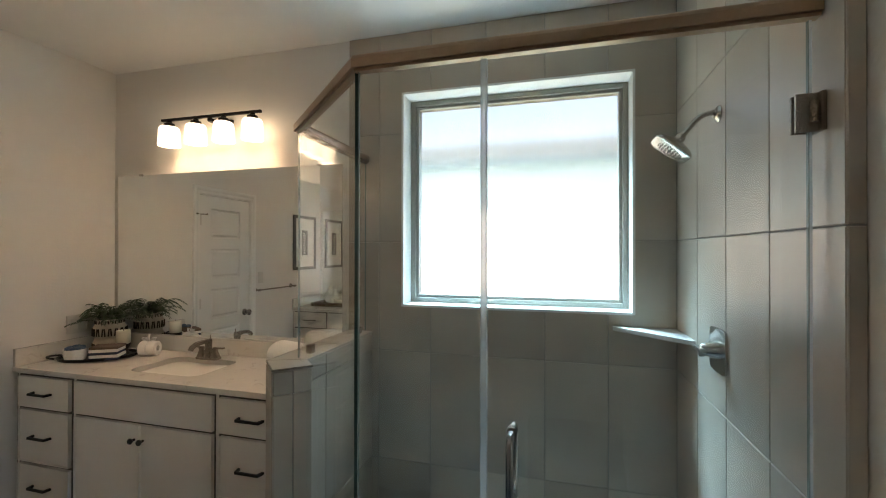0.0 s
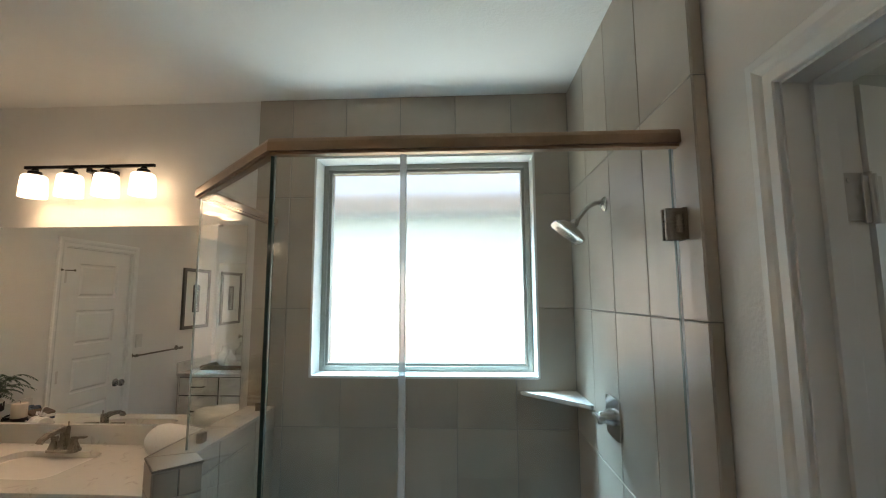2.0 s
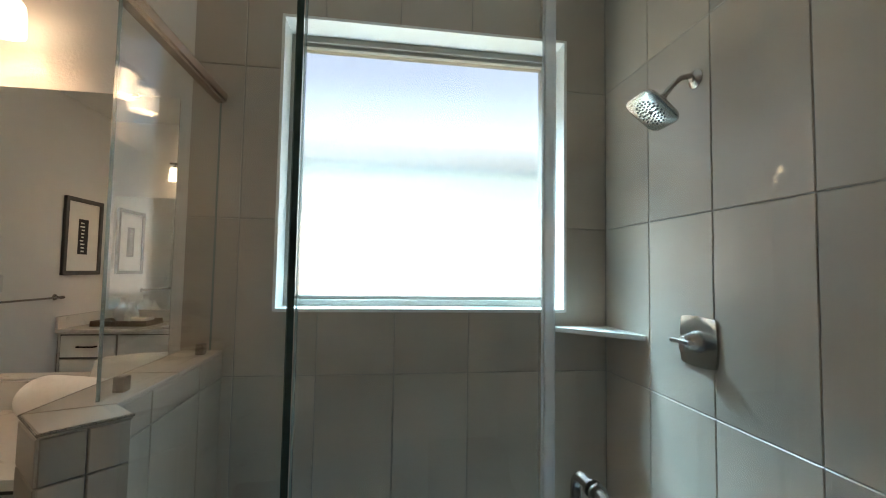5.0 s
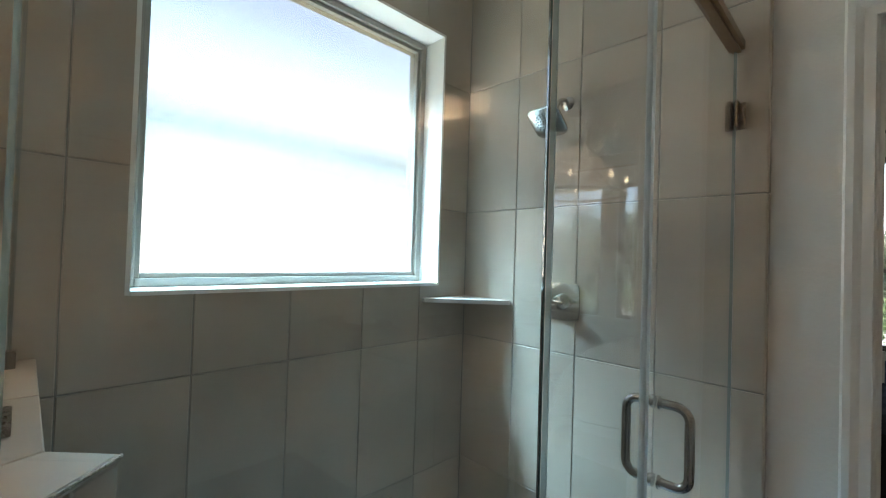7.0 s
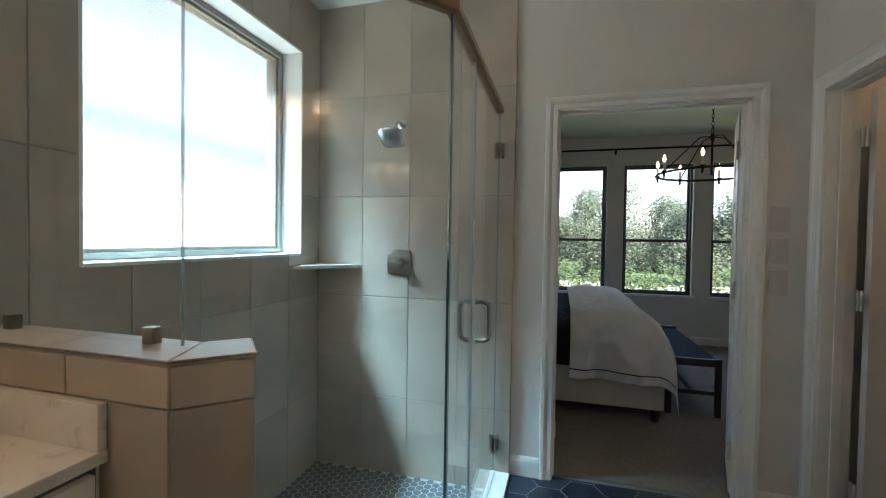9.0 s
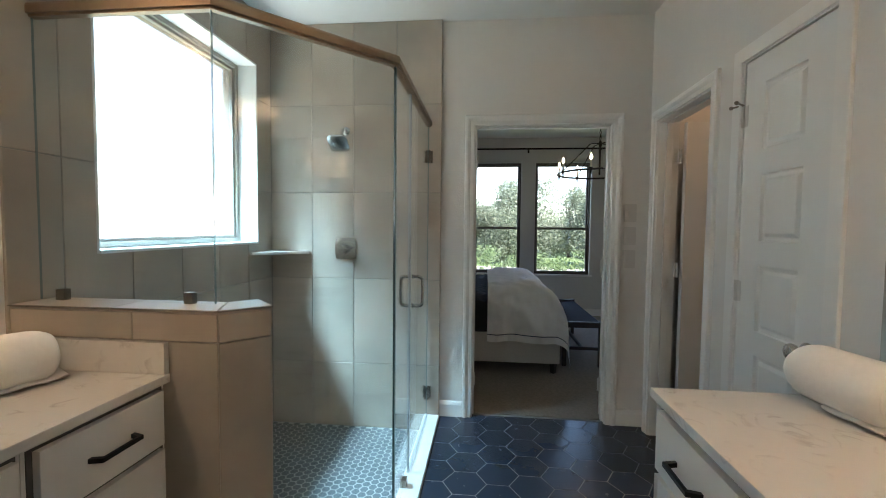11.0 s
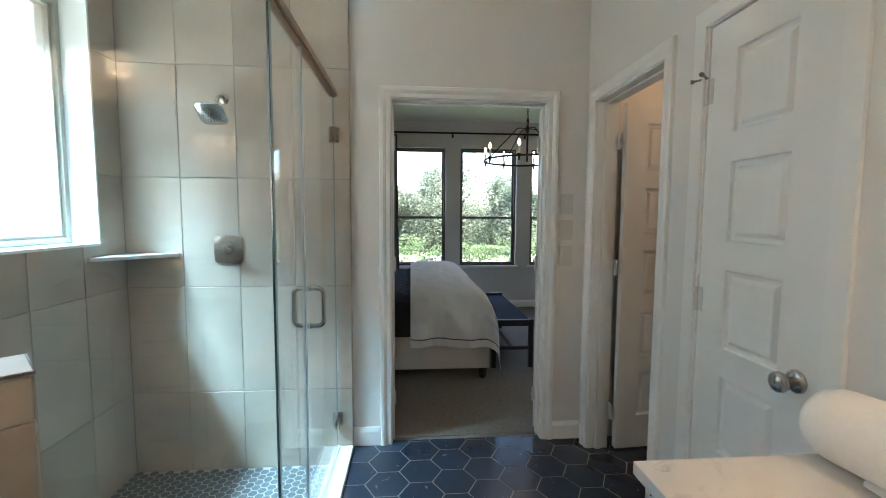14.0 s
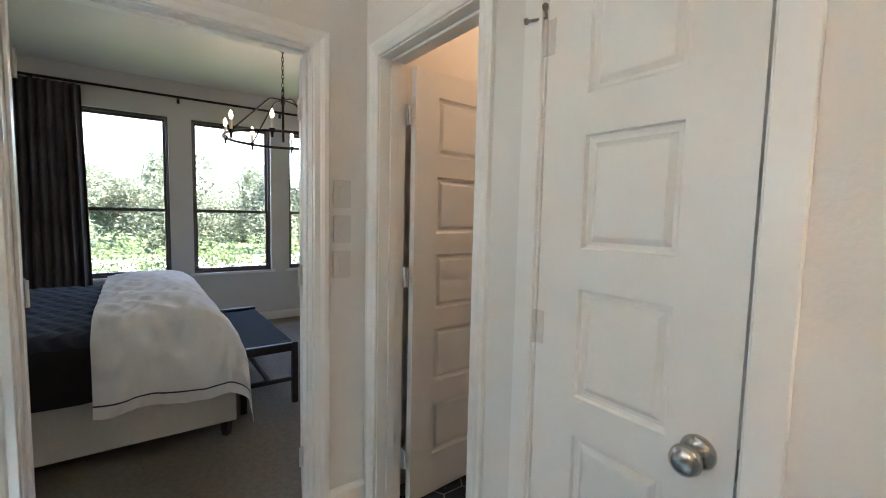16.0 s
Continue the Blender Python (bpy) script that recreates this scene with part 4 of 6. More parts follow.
DRAWERS = lambda w: [(0.024, w - 0.024, 0.668, 0.838, "slab"), (0.024, w - 0.024, 0.362, 0.652, "drawer"), (0.024, w - 0.024, 0.114, 0.346, "drawer")]
SINKS = lambda w: [(0.018, w - 0.018, 0.668, 0.838, "false"), (0.018, w / 2 - 0.0025, 0.114, 0.652, "door_l"), (w / 2 + 0.0025, w - 0.018, 0.114, 0.652, "door_r")]
CY = -0.540
UNITS = [(-3.52, -3.085, "drawer"), (-3.085, -2.145, "sink"), (-2.145, -1.727, "drawer")]
cabinet("filler", Matrix.Translation((-3.539, CY, 0)), 0.018, 0.54, [], "narrow white painted filler strip beside the wall")
for a, b, kind in UNITS:
    w = b - a
    cabinet("vanity_drawer_cabinet" if kind == "drawer" else "vanity_sink_cabinet", Matrix.Translation((a, CY, 0)), w, 0.54, DRAWERS(w) if kind == "drawer" else SINKS(w),
            "white painted vanity cabinet with three drawers and black pulls" if kind == "drawer" else "white painted sink cabinet with two doors and black knobs")


def countertop(name, x0, x1, yf, yb, z, sinkx, side_l, side_r, label):
    """A quartz top with an undermounted basin; yf is the front edge and yb the wall side."""
    root = thing(name, Matrix.Translation((0, 0, 0)), label, "countertop")
    s = 1 if yb > yf else -1
    cy = yf + s * 0.285
    hw, hd = 0.235, 0.165
    ya, yc = cy - hd, cy + hd
    hole = rounded(hw * 2, hd * 2, 0.06, 6)
    bm = bmesh.new()
    lo_y, hi_y = min(yf, yb), max(yf, yb)
    hv = [(sinkx + x, cy + y) for x, y in hole]
    n = len(hv)
    q = n // 4
    corners = [(x1, hi_y), (x0, hi_y), (x0, lo_y), (x1, lo_y)]
    for zz, flip in ((z, False), (z - 0.028, True)):
        hr = [bm.verts.new((x, y, zz)) for x, y in hv]
        cr = [bm.verts.new((x, y, zz)) for x, y in corners]
        for k in range(4):
            idx = [hr[(k * q + i) % n] for i in range(q)]
            for i in range(q - 1):
                bm.faces.new((cr[k], idx[i], idx[i + 1]))
            bm.faces.new((cr[k], idx[-1], hr[((k + 1) * q) % n], cr[(k + 1) % 4]))
        if not flip:
            top_h, top_c = hr, cr
    for u, v, m in ((top_h, hr, n), (top_c, cr, 4)):
        for i in range(m):
            bm.faces.new((u[i], u[(i + 1) % m], v[(i + 1) % m], v[i]))
    edge = [e for e in bm.edges if all(any(abs(v.co.x - c[0]) < 1e-6 and abs(v.co.y - c[1]) < 1e-6 for c in corners) for v in e.verts)]
    bmesh.ops.bevel(bm, geom=edge, offset=0.003, segments=2, profile=0.6, affect="EDGES")
    part("slab", bm, M_QUARTZ, root)
    yw = yb - s * 0.020
    part("backsplash", box(x0, x1, min(yw, yb), max(yw, yb), z, z + 0.10, 0.002), M_QUARTZ, root)
    if side_l:
        part("sidesplash", box(x0, x0 + 0.02, min(yf + s * 0.004, yw), max(yf + s * 0.004, yw), z, z + 0.10, 0.002), M_QUARTZ, root)
    if side_r:
        part("sidesplash", box(x1 - 0.02, x1, min(yf + s * 0.004, yw), max(yf + s * 0.004, yw), z, z + 0.10, 0.002), M_QUARTZ, root)
    bm = bmesh.new()
    prof = [(1.0, 0.0), (0.985, -0.03), (0.95, -0.09), (0.86, -0.125), (0.6, -0.138), (0.12, -0.142)]
    rings = [[bm.verts.new((sinkx + x * k, cy + y * k, z - 0.028 + dz)) for x, y in hole] for k, dz in prof]
    for u, v in zip(rings, rings[1:]):
        for i in range(n):
            bm.faces.new((u[i], u[(i + 1) % n], v[(i + 1) % n], v[i]))
    bm.faces.new(rings[-1])
    basin = smooth(part("basin", bm, M_BASIN, root, "white ceramic undermount basin"), 60)
    part("sink_drain", lathe([(0.024, 0), (0.024, 0.004), (0.018, 0.005)], 24, at=(sinkx, cy, z - 0.1705)), M_FAUCET, basin)
    return root


def faucet(m, label):
    """A centre-set faucet: spout towards -y."""
    root = thing("faucet", m, label, "faucet")
    bm = prism(rounded(0.155, 0.056, 0.012), 0.0, 0.012, bevel=0.003)
    part("base", bm, M_FAUCET, root)
    for s in (-1, 1):
        sub = bmesh.new()
        rings = [[sub.verts.new((s * 0.052 + x, y, z)) for x, y in rounded(a, a, 0.006, 3)] for a, z in ((0.046, 0.011), (0.042, 0.016), (0.026, 0.046), (0.024, 0.056), (0.028, 0.060), (0.027, 0.066))]
        for u, v in zip(rings, rings[1:]):
            for i in range(len(u)):
                sub.faces.new((u[i], u[(i + 1) % len(u)], v[(i + 1) % len(u)], v[i]))
        sub.faces.new(rings[-1])
        box(s * 0.052 - (0.012 if s > 0 else 0.062), s * 0.052 + (0.062 if s > 0 else 0.012), -0.010, 0.010, 0.066, 0.075, 0.003, bm=sub)
        smooth(part("handle", sub, M_FAUCET, root), 35)
    sub = bmesh.new()
    rings = [[sub.verts.new((x, y, z)) for x, y in rounded(a, b, 0.006, 3)] for a, b, z in ((0.046, 0.048, 0.011), (0.040, 0.042, 0.02), (0.030, 0.034, 0.07), (0.030, 0.036, 0.115), (0.026, 0.030, 0.122))]
    for u, v in zip(rings, rings[1:]):
        for i in range(len(u)):
            sub.faces.new((u[i], u[(i + 1) % len(u)], v[(i + 1) % len(u)], v[i]))
    sub.faces.new(rings[-1])
    smooth(part("column", sub, M_FAUCET, root), 35)
    sub = bmesh.new()
    path = [(0.004, 0.106), (-0.04, 0.112), (-0.09, 0.108), (-0.122, 0.094), (-0.134, 0.078)]
    rings = []
    for i, (y, z) in enumerate(path):
        hh = 0.012 - 0.001 * i
        a = (path[min(i + 1, 4)][0] - path[max(i - 1, 0)][0], path[min(i + 1, 4)][1] - path[max(i - 1, 0)][1])
        ln = math.hypot(*a)
        ny, nz = -a[1] / ln, a[0] / ln
        rings.append([sub.verts.new((x, y + ny * k, z + nz * k)) for x, k in ((-0.014, -hh), (0.014, -hh), (0.014, hh), (-0.014, hh))])
    for u, v in zip(rings, rings[1:]):
        for i in range(4):
            sub.faces.new((u[i], u[(i + 1) % 4], v[(i + 1) % 4], v[i]))
    sub.faces.new(rings[0])
    sub.faces.new(rings[-1])
    bmesh.ops.bevel(sub, geom=sub.edges[:], offset=0.002, segments=2, profile=0.6, affect="EDGES")
    part("spout", sub, M_FAUCET, root)
    part("lift_rod", rod((0, 0.016, 0.12), (0, 0.016, 0.145), 0.003, seg=8), M_FAUCET, root)
    return root


CT = 0.884
countertop("vanity_countertop", -3.539, -1.7265, -0.565, YB - 0.0005, CT, -2.615, True, True, "white veined quartz countertop with backsplash and sink")
faucet(Matrix.Translation((-2.615, -0.115, CT)), "dark brushed nickel two-handle faucet on the vanity")
mirror_1 = thing("mirror", Matrix.Translation((0, 0, 0)), "large frameless wall mirror above the vanity", "mirror")
part("glass", box(-3.505, -1.772, 0.0045, YB - 0.0008, CT + 0.102, 2.062, 0.0012, 1), M_MIRROR, mirror_1)
for x in (-3.30, -1.93):
    part("clip", box(x - 0.012, x + 0.012, -0.001, YB, 2.054, 2.068, 0.001), M_NICKEL, mirror_1)

# second vanity against the south wall
UN2 = [(-3.52, -3.08, "drawer"), (-3.08, -2.13, "sink"), (-2.13, -1.685, "drawer")]
SY = -2.068
cabinet("filler", Matrix.Translation((-3.52, SY, 0)) @ pose(0, 0, 0, 0, 0, 180), 0.018, 0.57, [], "narrow white painted filler strip beside the wall")
for a, b, kind in UN2:
    w = b - a
    cabinet("vanity_drawer_cabinet" if kind == "drawer" else "vanity_sink_cabinet", Matrix.Translation((b, SY, 0)) @ pose(0, 0, 0, 0, 0, 180), w, 0.57, DRAWERS(w) if kind == "drawer" else SINKS(w),
            "white painted vanity cabinet with three drawers and black pulls" if kind == "drawer" else "white painted sink cabinet with two doors and black knobs")
countertop("vanity_countertop", -3.539, -1.667, -2.043, YS + 0.0005, CT + 0.004, -2.605, True, False, "white veined quartz countertop carrying towels and a tray")
faucet(Matrix.Translation((-2.605, -2.53, CT + 0.004)) @ pose(0, 0, 0, 0, 0, 180), "dark brushed nickel two-handle faucet on the second vanity")
mirror_2 = thing("mirror", Matrix.Translation((0, 0, 0)), "large frameless wall mirror above the second vanity", "mirror")
part("glass", box(-3.50, -1.69, YS + 0.0008, YS + 0.0055, CT + 0.108, 2.062, 0.0012, 1), M_MIRROR, mirror_2)


def vanity_light(m, label):
    """Four glass shades on a black bar; wall at y = 0, into the room is -y; local origin at the bar's middle."""
    root = thing("vanity_light", m, label, "wall lamp")
    part("backplate", box(-0.075, 0.075, -0.022, -0.0005, -0.115, 0.005, 0.004), M_BLACK, root)
    bm = box(-0.372, 0.372, -0.128, -0.112, -0.008, 0.008, 0.002)
    box(-0.02, 0.02, -0.115, -0.02, -0.030, -0.014, 0.002, bm=bm)
    box(-0.012, 0.012, -0.126, -0.112, -0.030, -0.006, 0.002, bm=bm)
    part("bar", bm, M_BLACK, root)
    for k in range(4):
        x = -0.312 + 0.208 * k
        h = part("holder", lathe([(0.014, 0.0), (0.016, -0.012), (0.030, -0.018), (0.034, -0.034), (0.030, -0.040)], 24, at=(x, -0.12, -0.006)), M_BLACK, root)
        smooth(h)
        sh = part("shade", lathe([(0.030, -0.036), (0.050, -0.040), (0.057, -0.050), (0.061, -0.09), (0.063, -0.155), (0.062, -0.160), (0.060, -0.160), (0.058, -0.09), (0.053, -0.048)], 32, at=(x, -0.12, -0.006)), M_SHADE, root, "lit white glass shade")
        smooth(sh)
    return root


vanity_light(Matrix.Translation((-2.62, YB, 2.375)), "black four-light vanity bar with lit white shades")
vanity_light(Matrix.Translation((-2.605, YS, 2.375)) @ pose(0, 0, 0, 0, 0, 180), "black four-light vanity bar above the second mirror")
for k in range(4):
    bulb(-2.62 - 0.312 + 0.208 * k, -0.12, 2.272, 0.43)
    bulb(-2.605 - 0.312 + 0.208 * k, YS + 0.12, 2.272, 0.43)
bulb(-0.45, -3.4, 2.5, 0.5, 0.08)

# towel bar and picture on the west wall
bar = thing("towel_bar", Matrix.Translation((XW, -1.72, 1.146)), "brushed nickel towel bar on the wall", "towel bar")
part("rail", rod((0.055, -0.30, 0), (0.055, 0.30, 0), 0.008, seg=14), M_FAUCET, bar)
for y in (-0.30, 0.30):
    bm = rod((0, y, 0), (0.055, y, 0), 0.009, seg=14)
    rod((0, y, 0), (0.008, y, 0), 0.026, 0.022, 20, bm=bm)
    rod((0.055, y - 0.014, 0), (0.055, y + 0.014, 0), 0.013, seg=14, bm=bm)
    part("post", bm, M_FAUCET, bar)
pic = thing("picture", plane_pose((XW, -2.285, 1.646), (0, 1, 0), (1, 0, 0)), "grey framed print with a white mat on the wall", "picture")
bm = bmesh.new()
PW, PH = 0.46, 0.65
box(-PW / 2, -PW / 2 + 0.035, -PH / 2, PH / 2, 0, 0.025, 0.003, bm=bm)
box(PW / 2 - 0.035, PW / 2, -PH / 2, PH / 2, 0, 0.025, 0.003, bm=bm)
box(-PW / 2 + 0.035, PW / 2 - 0.035, -PH / 2, -PH / 2 + 0.035, 0, 0.025, 0.003, bm=bm)
box(-PW / 2 + 0.035, PW / 2 - 0.035, PH / 2 - 0.035, PH / 2, 0, 0.025, 0.003, bm=bm)
part("frame", bm, M_FRAME, pic)
part("mat_board", box(-PW / 2 + 0.03, PW / 2 - 0.03, -PH / 2 + 0.03, PH / 2 - 0.03, 0.002, 0.010), M_PAPER, pic, "white mat board")
part("print", box(-0.060, 0.060, -0.15, 0.15, 0.010, 0.0112), M_INK, pic, "tall dark abstract print")
bm = bmesh.new()
random.seed(4)
for k in range(9):
    z = -0.13 + 0.03 * k
    box(-0.012 + random.uniform(-0.01, 0.01), 0.030 + random.uniform(-0.01, 0.012), z, z + 0.012, 0.0112, 0.0116, bm=bm)
part("print_marks", bm, M_PAPER, pic)


# ---- things on the vanities ----
def towel_roll(m, length, radius, label, name="rolled_towel"):
    """A thick rolled towel along x, resting at z = 0."""
    root = thing(name, m, label, "towel")
    bm = bmesh.new()
    n, k = 40, 22
    rings = []
    for i in range(k + 1):
        f = abs(2 * i / k - 1)
        e = 1 - 0.16 * f ** 9 - 0.04 * f ** 2
        x = (i / k - 0.5) * length
        ring = []
        for j in range(n):
            q = 2 * math.pi * j / n
            w = 1 + 0.035 * noise.noise((x * 8, math.cos(q) * 1.2, math.sin(q) * 1.2 + 3)) + 0.02 * math.sin(q * 2 + x * 5)
            y, z = radius * 1.12 * math.cos(q) * e * w, radius * math.sin(q) * e * w
            ring.append(bm.verts.new((x, y, max(z + radius * 0.94, 0.0006))))
        rings.append(ring)
    for u, v in zip(rings, rings[1:]):
        for j in range(n):
            bm.faces.new((u[j], u[(j + 1) % n], v[(j + 1) % n], v[j]))
    bm.faces.new(rings[0][::-1])
    bm.faces.new(rings[-1])
    smooth(part("roll", bm, M_TERRY, root), 60)
    for sg in (-1, 1):
        pts = []
        for i in range(64):
            q = i / 63 * 2 * math.pi * 2.3
            r = radius * (0.10 + 0.62 * i / 63)
            pts.append((sg * (length / 2 - 0.001), r * 1.12 * math.cos(q), radius * 0.94 + r * math.sin(q)))
        smooth(part("end_spiral", tube(pts, radius * 0.115, 8), M_TERRY, root), 60)
    bm = bmesh.new()
    rings = []
    for i in range(13):
        f = i / 12
        x = -length * 0.5 - 0.028 + f * length * 0.62
        half = radius * (0.95 - 0.25 * (1 - f) ** 3)
        ring = []
        for j in range(16):
            q = 2 * math.pi * j / 16
            ring.append(bm.verts.new((x + 0.006 * math.sin(q * 2), half * math.cos(q), 0.0125 + 0.011 * math.sin(q) + 0.002 * math.sin(x * 60))))
        rings.append(ring)
    for u, v in zip(rings, rings[1:]):
        for j in range(16):
            bm.faces.new((u[j], u[(j + 1) % 16], v[(j + 1) % 16], v[j]))
    bm.faces.new(rings[0][::-1])
    bm.faces.new(rings[-1])
    smooth(part("loose_fold", bm, M_TERRY, root), 60)
    edge = [((i / 12 - 0.5) * length * 0.97, -radius * (1.02 + 0.05 * math.sin(i * 1.3)), radius * 0.30 + 0.004 * math.sin(i * 0.9)) for i in range(13)]
    smooth(part("hem_fold", tube(edge, 0.010, 8), M_TERRY, root), 60)
    return root


C2 = CT + 0.004
towel_roll(Matrix.Translation((-1.79, -2.49, C2)) @ pose(0, 0, 0, 0, 0, 6), 0.26, 0.079, "white terry rolled towel on the quartz countertop")
towel_roll(Matrix.Translation((-1.96, -0.19, CT)) @ pose(0, 0, 0, 0, 0, 160), 0.30, 0.080, "white terry rolled towel beside the half wall")

# tray and display on the first vanity
tray = thing("oval_tray", Matrix.Translation((-3.285, -0.275, CT)) @ pose(0, 0, 0, 0, 0, 34), "black metal oval tray with loop handles", "tray")
part("dish", lathe([(0.02, 0.002), (0.16, 0.002), (0.195, 0.008), (0.205, 0.022), (0.209, 0.022), (0.200, 0.004), (0.16, 0.0005), (0.02, 0.0005)], 40, squash=0.66), M_BLACK, tray)
for s in (-1, 1):
    pts = [(s * (0.205 + 0.05 * math.sin(a)), 0.045 * math.cos(a), 0.020 + 0.006 * math.sin(a)) for a in np.linspace(0, math.pi, 11)]
    part("loop_handle", tube(pts, 0.006, 8), M_BLACK, tray)
planter = thing("planter", Matrix.Translation((-3.385, -0.135, CT + 0.003)) @ Matrix.Diagonal((1.2, 1.2, 1.2, 1)), "woven striped planter with a green fern", "potted plant")
prof = [(0.060, 0.0), (0.072, 0.006), (0.074, 0.055), (0.066, 0.068), (0.066, 0.078), (0.073, 0.090), (0.074, 0.135), (0.066, 0.148), (0.062, 0.178), (0.056, 0.178), (0.055, 0.150), (0.02, 0.150)]
smooth(part("pot", lathe(prof, 32), M_CREAMPOT, planter, "cream woven pot"))
for z0, z1, n in ((0.010, 0.052, 34), (0.092, 0.132, 34), (0.155, 0.172, 26)):
    bm = bmesh.new()
    for k in range(n):
        q = 2 * math.pi * k / n
        r = 0.0755 if z1 < 0.15 else 0.064
        lean = 0.006 * (-1) ** k
        rod((r * math.cos(q), r * math.sin(q), z0), (r * math.cos(q + lean * 8), r * math.sin(q + lean * 8), z1), 0.0034, seg=6, bm=bm)
    part("dark_weave", bm, M_DARKPOT, planter, "dark woven band")
random.seed(11)
for f in range(44):
    bm = bmesh.new()
    q, L, up = random.uniform(0, 6.28), random.uniform(0.12, 0.23), random.uniform(0.03, 0.10)
    pts = []
    for i in range(9):
        s = i / 8
        pts.append(Vector((math.cos(q) * L * s, math.sin(q) * L * s, 0.16 + up * math.sin(s * 2.4) * 1.2 - 0.03 * s)))
    tube(pts, 0.0012, 5, bm=bm)
    for i in range(1, 9):
        d = (pts[i] - pts[i - 1]).normalized()
        side = d.cross(Vector((0, 0, 1))).normalized()
        for sg in (-1, 1):
            for sub_i in (0.0, 0.5):
                p = pts[i - 1].lerp(pts[i], sub_i)
                ln = 0.034 * (1 - (i - 1) / 10)
                tip = p + side * sg * ln + d * 0.012 + Vector((0, 0, -0.006 + random.uniform(-0.004, 0.004)))
                mid = p.lerp(tip, 0.5)
                bm.faces.new([bm.verts.new(v) for v in (p, mid + d * 0.005, tip, mid - d * 0.005)])
    part("frond", bm, M_LEAF, planter)
candle = thing("candle", Matrix.Translation((-3.205, -0.185, CT + 0.003)) @ Matrix.Diagonal((1.1, 1.1, 1.1, 1)), "cream pillar candle on a dark wooden cup", "candle")
smooth(part("holder", lathe([(0.026, 0), (0.032, 0.006), (0.022, 0.03), (0.036, 0.062), (0.034, 0.066), (0.02, 0.064)], 28), M_DARKWOOD, candle))
smooth(part("wax", lathe([(0.030, 0.063), (0.0345, 0.068), (0.0345, 0.138), (0.031, 0.141), (0.006, 0.138)], 28), M_WAX, candle), 50)
part("wick", rod((0, 0, 0.137), (0.001, 0, 0.15), 0.0012, seg=6), M_BLACK, candle)
cup = thing("soap_cup", Matrix.Translation((-3.335, -0.375, CT + 0.003)) @ Matrix.Diagonal((1.15, 1.15, 1.15, 1)), "white ceramic cup holding dark blue soaps", "cup")
smooth(part("bowl", lathe([(0.030, 0), (0.042, 0.006), (0.049, 0.03), (0.050, 0.062), (0.046, 0.062), (0.044, 0.03), (0.02, 0.012)], 30), M_WHITE, cup))
random.seed(5)
for k in range(7):
    q = 2 * math.pi * k / 6
    r = 0.0 if k == 6 else 0.028
    sub = lathe([(0.006, -0.010), (0.014, -0.006), (0.017, 0.0), (0.014, 0.008), (0.005, 0.011)], 12)
    sub.transform(Matrix.Translation((r * math.cos(q), r * math.sin(q), 0.064 + (0.008 if k == 6 else 0))) @ pose(0, 0, 0, random.uniform(-30, 30), random.uniform(-30, 30), 0))
    smooth(part("soap", sub, M_BLUE, cup, "dark blue soap"))
fold = thing("folded_towels", Matrix.Translation((-3.19, -0.295, CT + 0.006)) @ pose(0, 0, 0, 0, 0, 30), "stack of folded brown, white and navy striped hand towels", "towels")
M_BROWN = mat("brown_towel", (0.20, 0.14, 0.11), 0.95, grain=0.15, size=60, bump=0.8, bump_size=260)
M_NAVYT = mat("navy_towel", (0.05, 0.07, 0.12), 0.95, grain=0.2, size=60, bump=0.8, bump_size=260)
z = 0.0
for k, mm in enumerate((M_NAVYT, M_TERRY, M_NAVYT, M_TERRY, M_BROWN)):
    h = 0.015 if k % 2 == 0 else 0.018
    dx = 0.003 * math.sin(k * 2.1)
    part("towel", box(-0.075 + dx, 0.075 + dx, -0.055, 0.055, z, z + h, 0.005, 3), mm, fold)
    z += h
roll = thing("tissue_roll", Matrix.Translation((-3.035, -0.15, CT + 0.046)) @ pose(0, 0, 0, 0, 0, 20), "white tissue roll tied with a white ribbon bow", "tissue roll")
bm = bmesh.new()
sub = lathe([(0.018, -0.05), (0.042, -0.05), (0.0455, -0.046), (0.0455, 0.046), (0.042, 0.05), (0.018, 0.05), (0.018, -0.05)], 32)
sub.transform(pose(0, 0, 0, 0, 90, 0))
merge(bm, sub)
smooth(part("paper", bm, M_TERRY, roll), 40)
for s in (-1, 1):
    pts = [(0.0, 0.0, 0.046), (s * 0.022, -0.006, 0.066), (s * 0.042, -0.004, 0.068), (s * 0.034, 0.002, 0.052), (0.0, 0.0, 0.047)]
    part("ribbon", tube(pts, 0.008, 8, flat=0.35), M_LINEN, roll)
pts = [(0.0, 0.0, 0.046), (-0.004, -0.006, 0.075), (0.004, -0.008, 0.092)]
part("ribbon", tube(pts, 0.007, 8, flat=0.4), M_LINEN, roll)
part("tie", tube([(0.0, 0.0465 * math.cos(a), 0.0465 * math.sin(a)) for a in np.linspace(0, 2 * math.pi, 24, endpoint=False)], 0.0022, 6, closed=True), M_LINEN, roll)

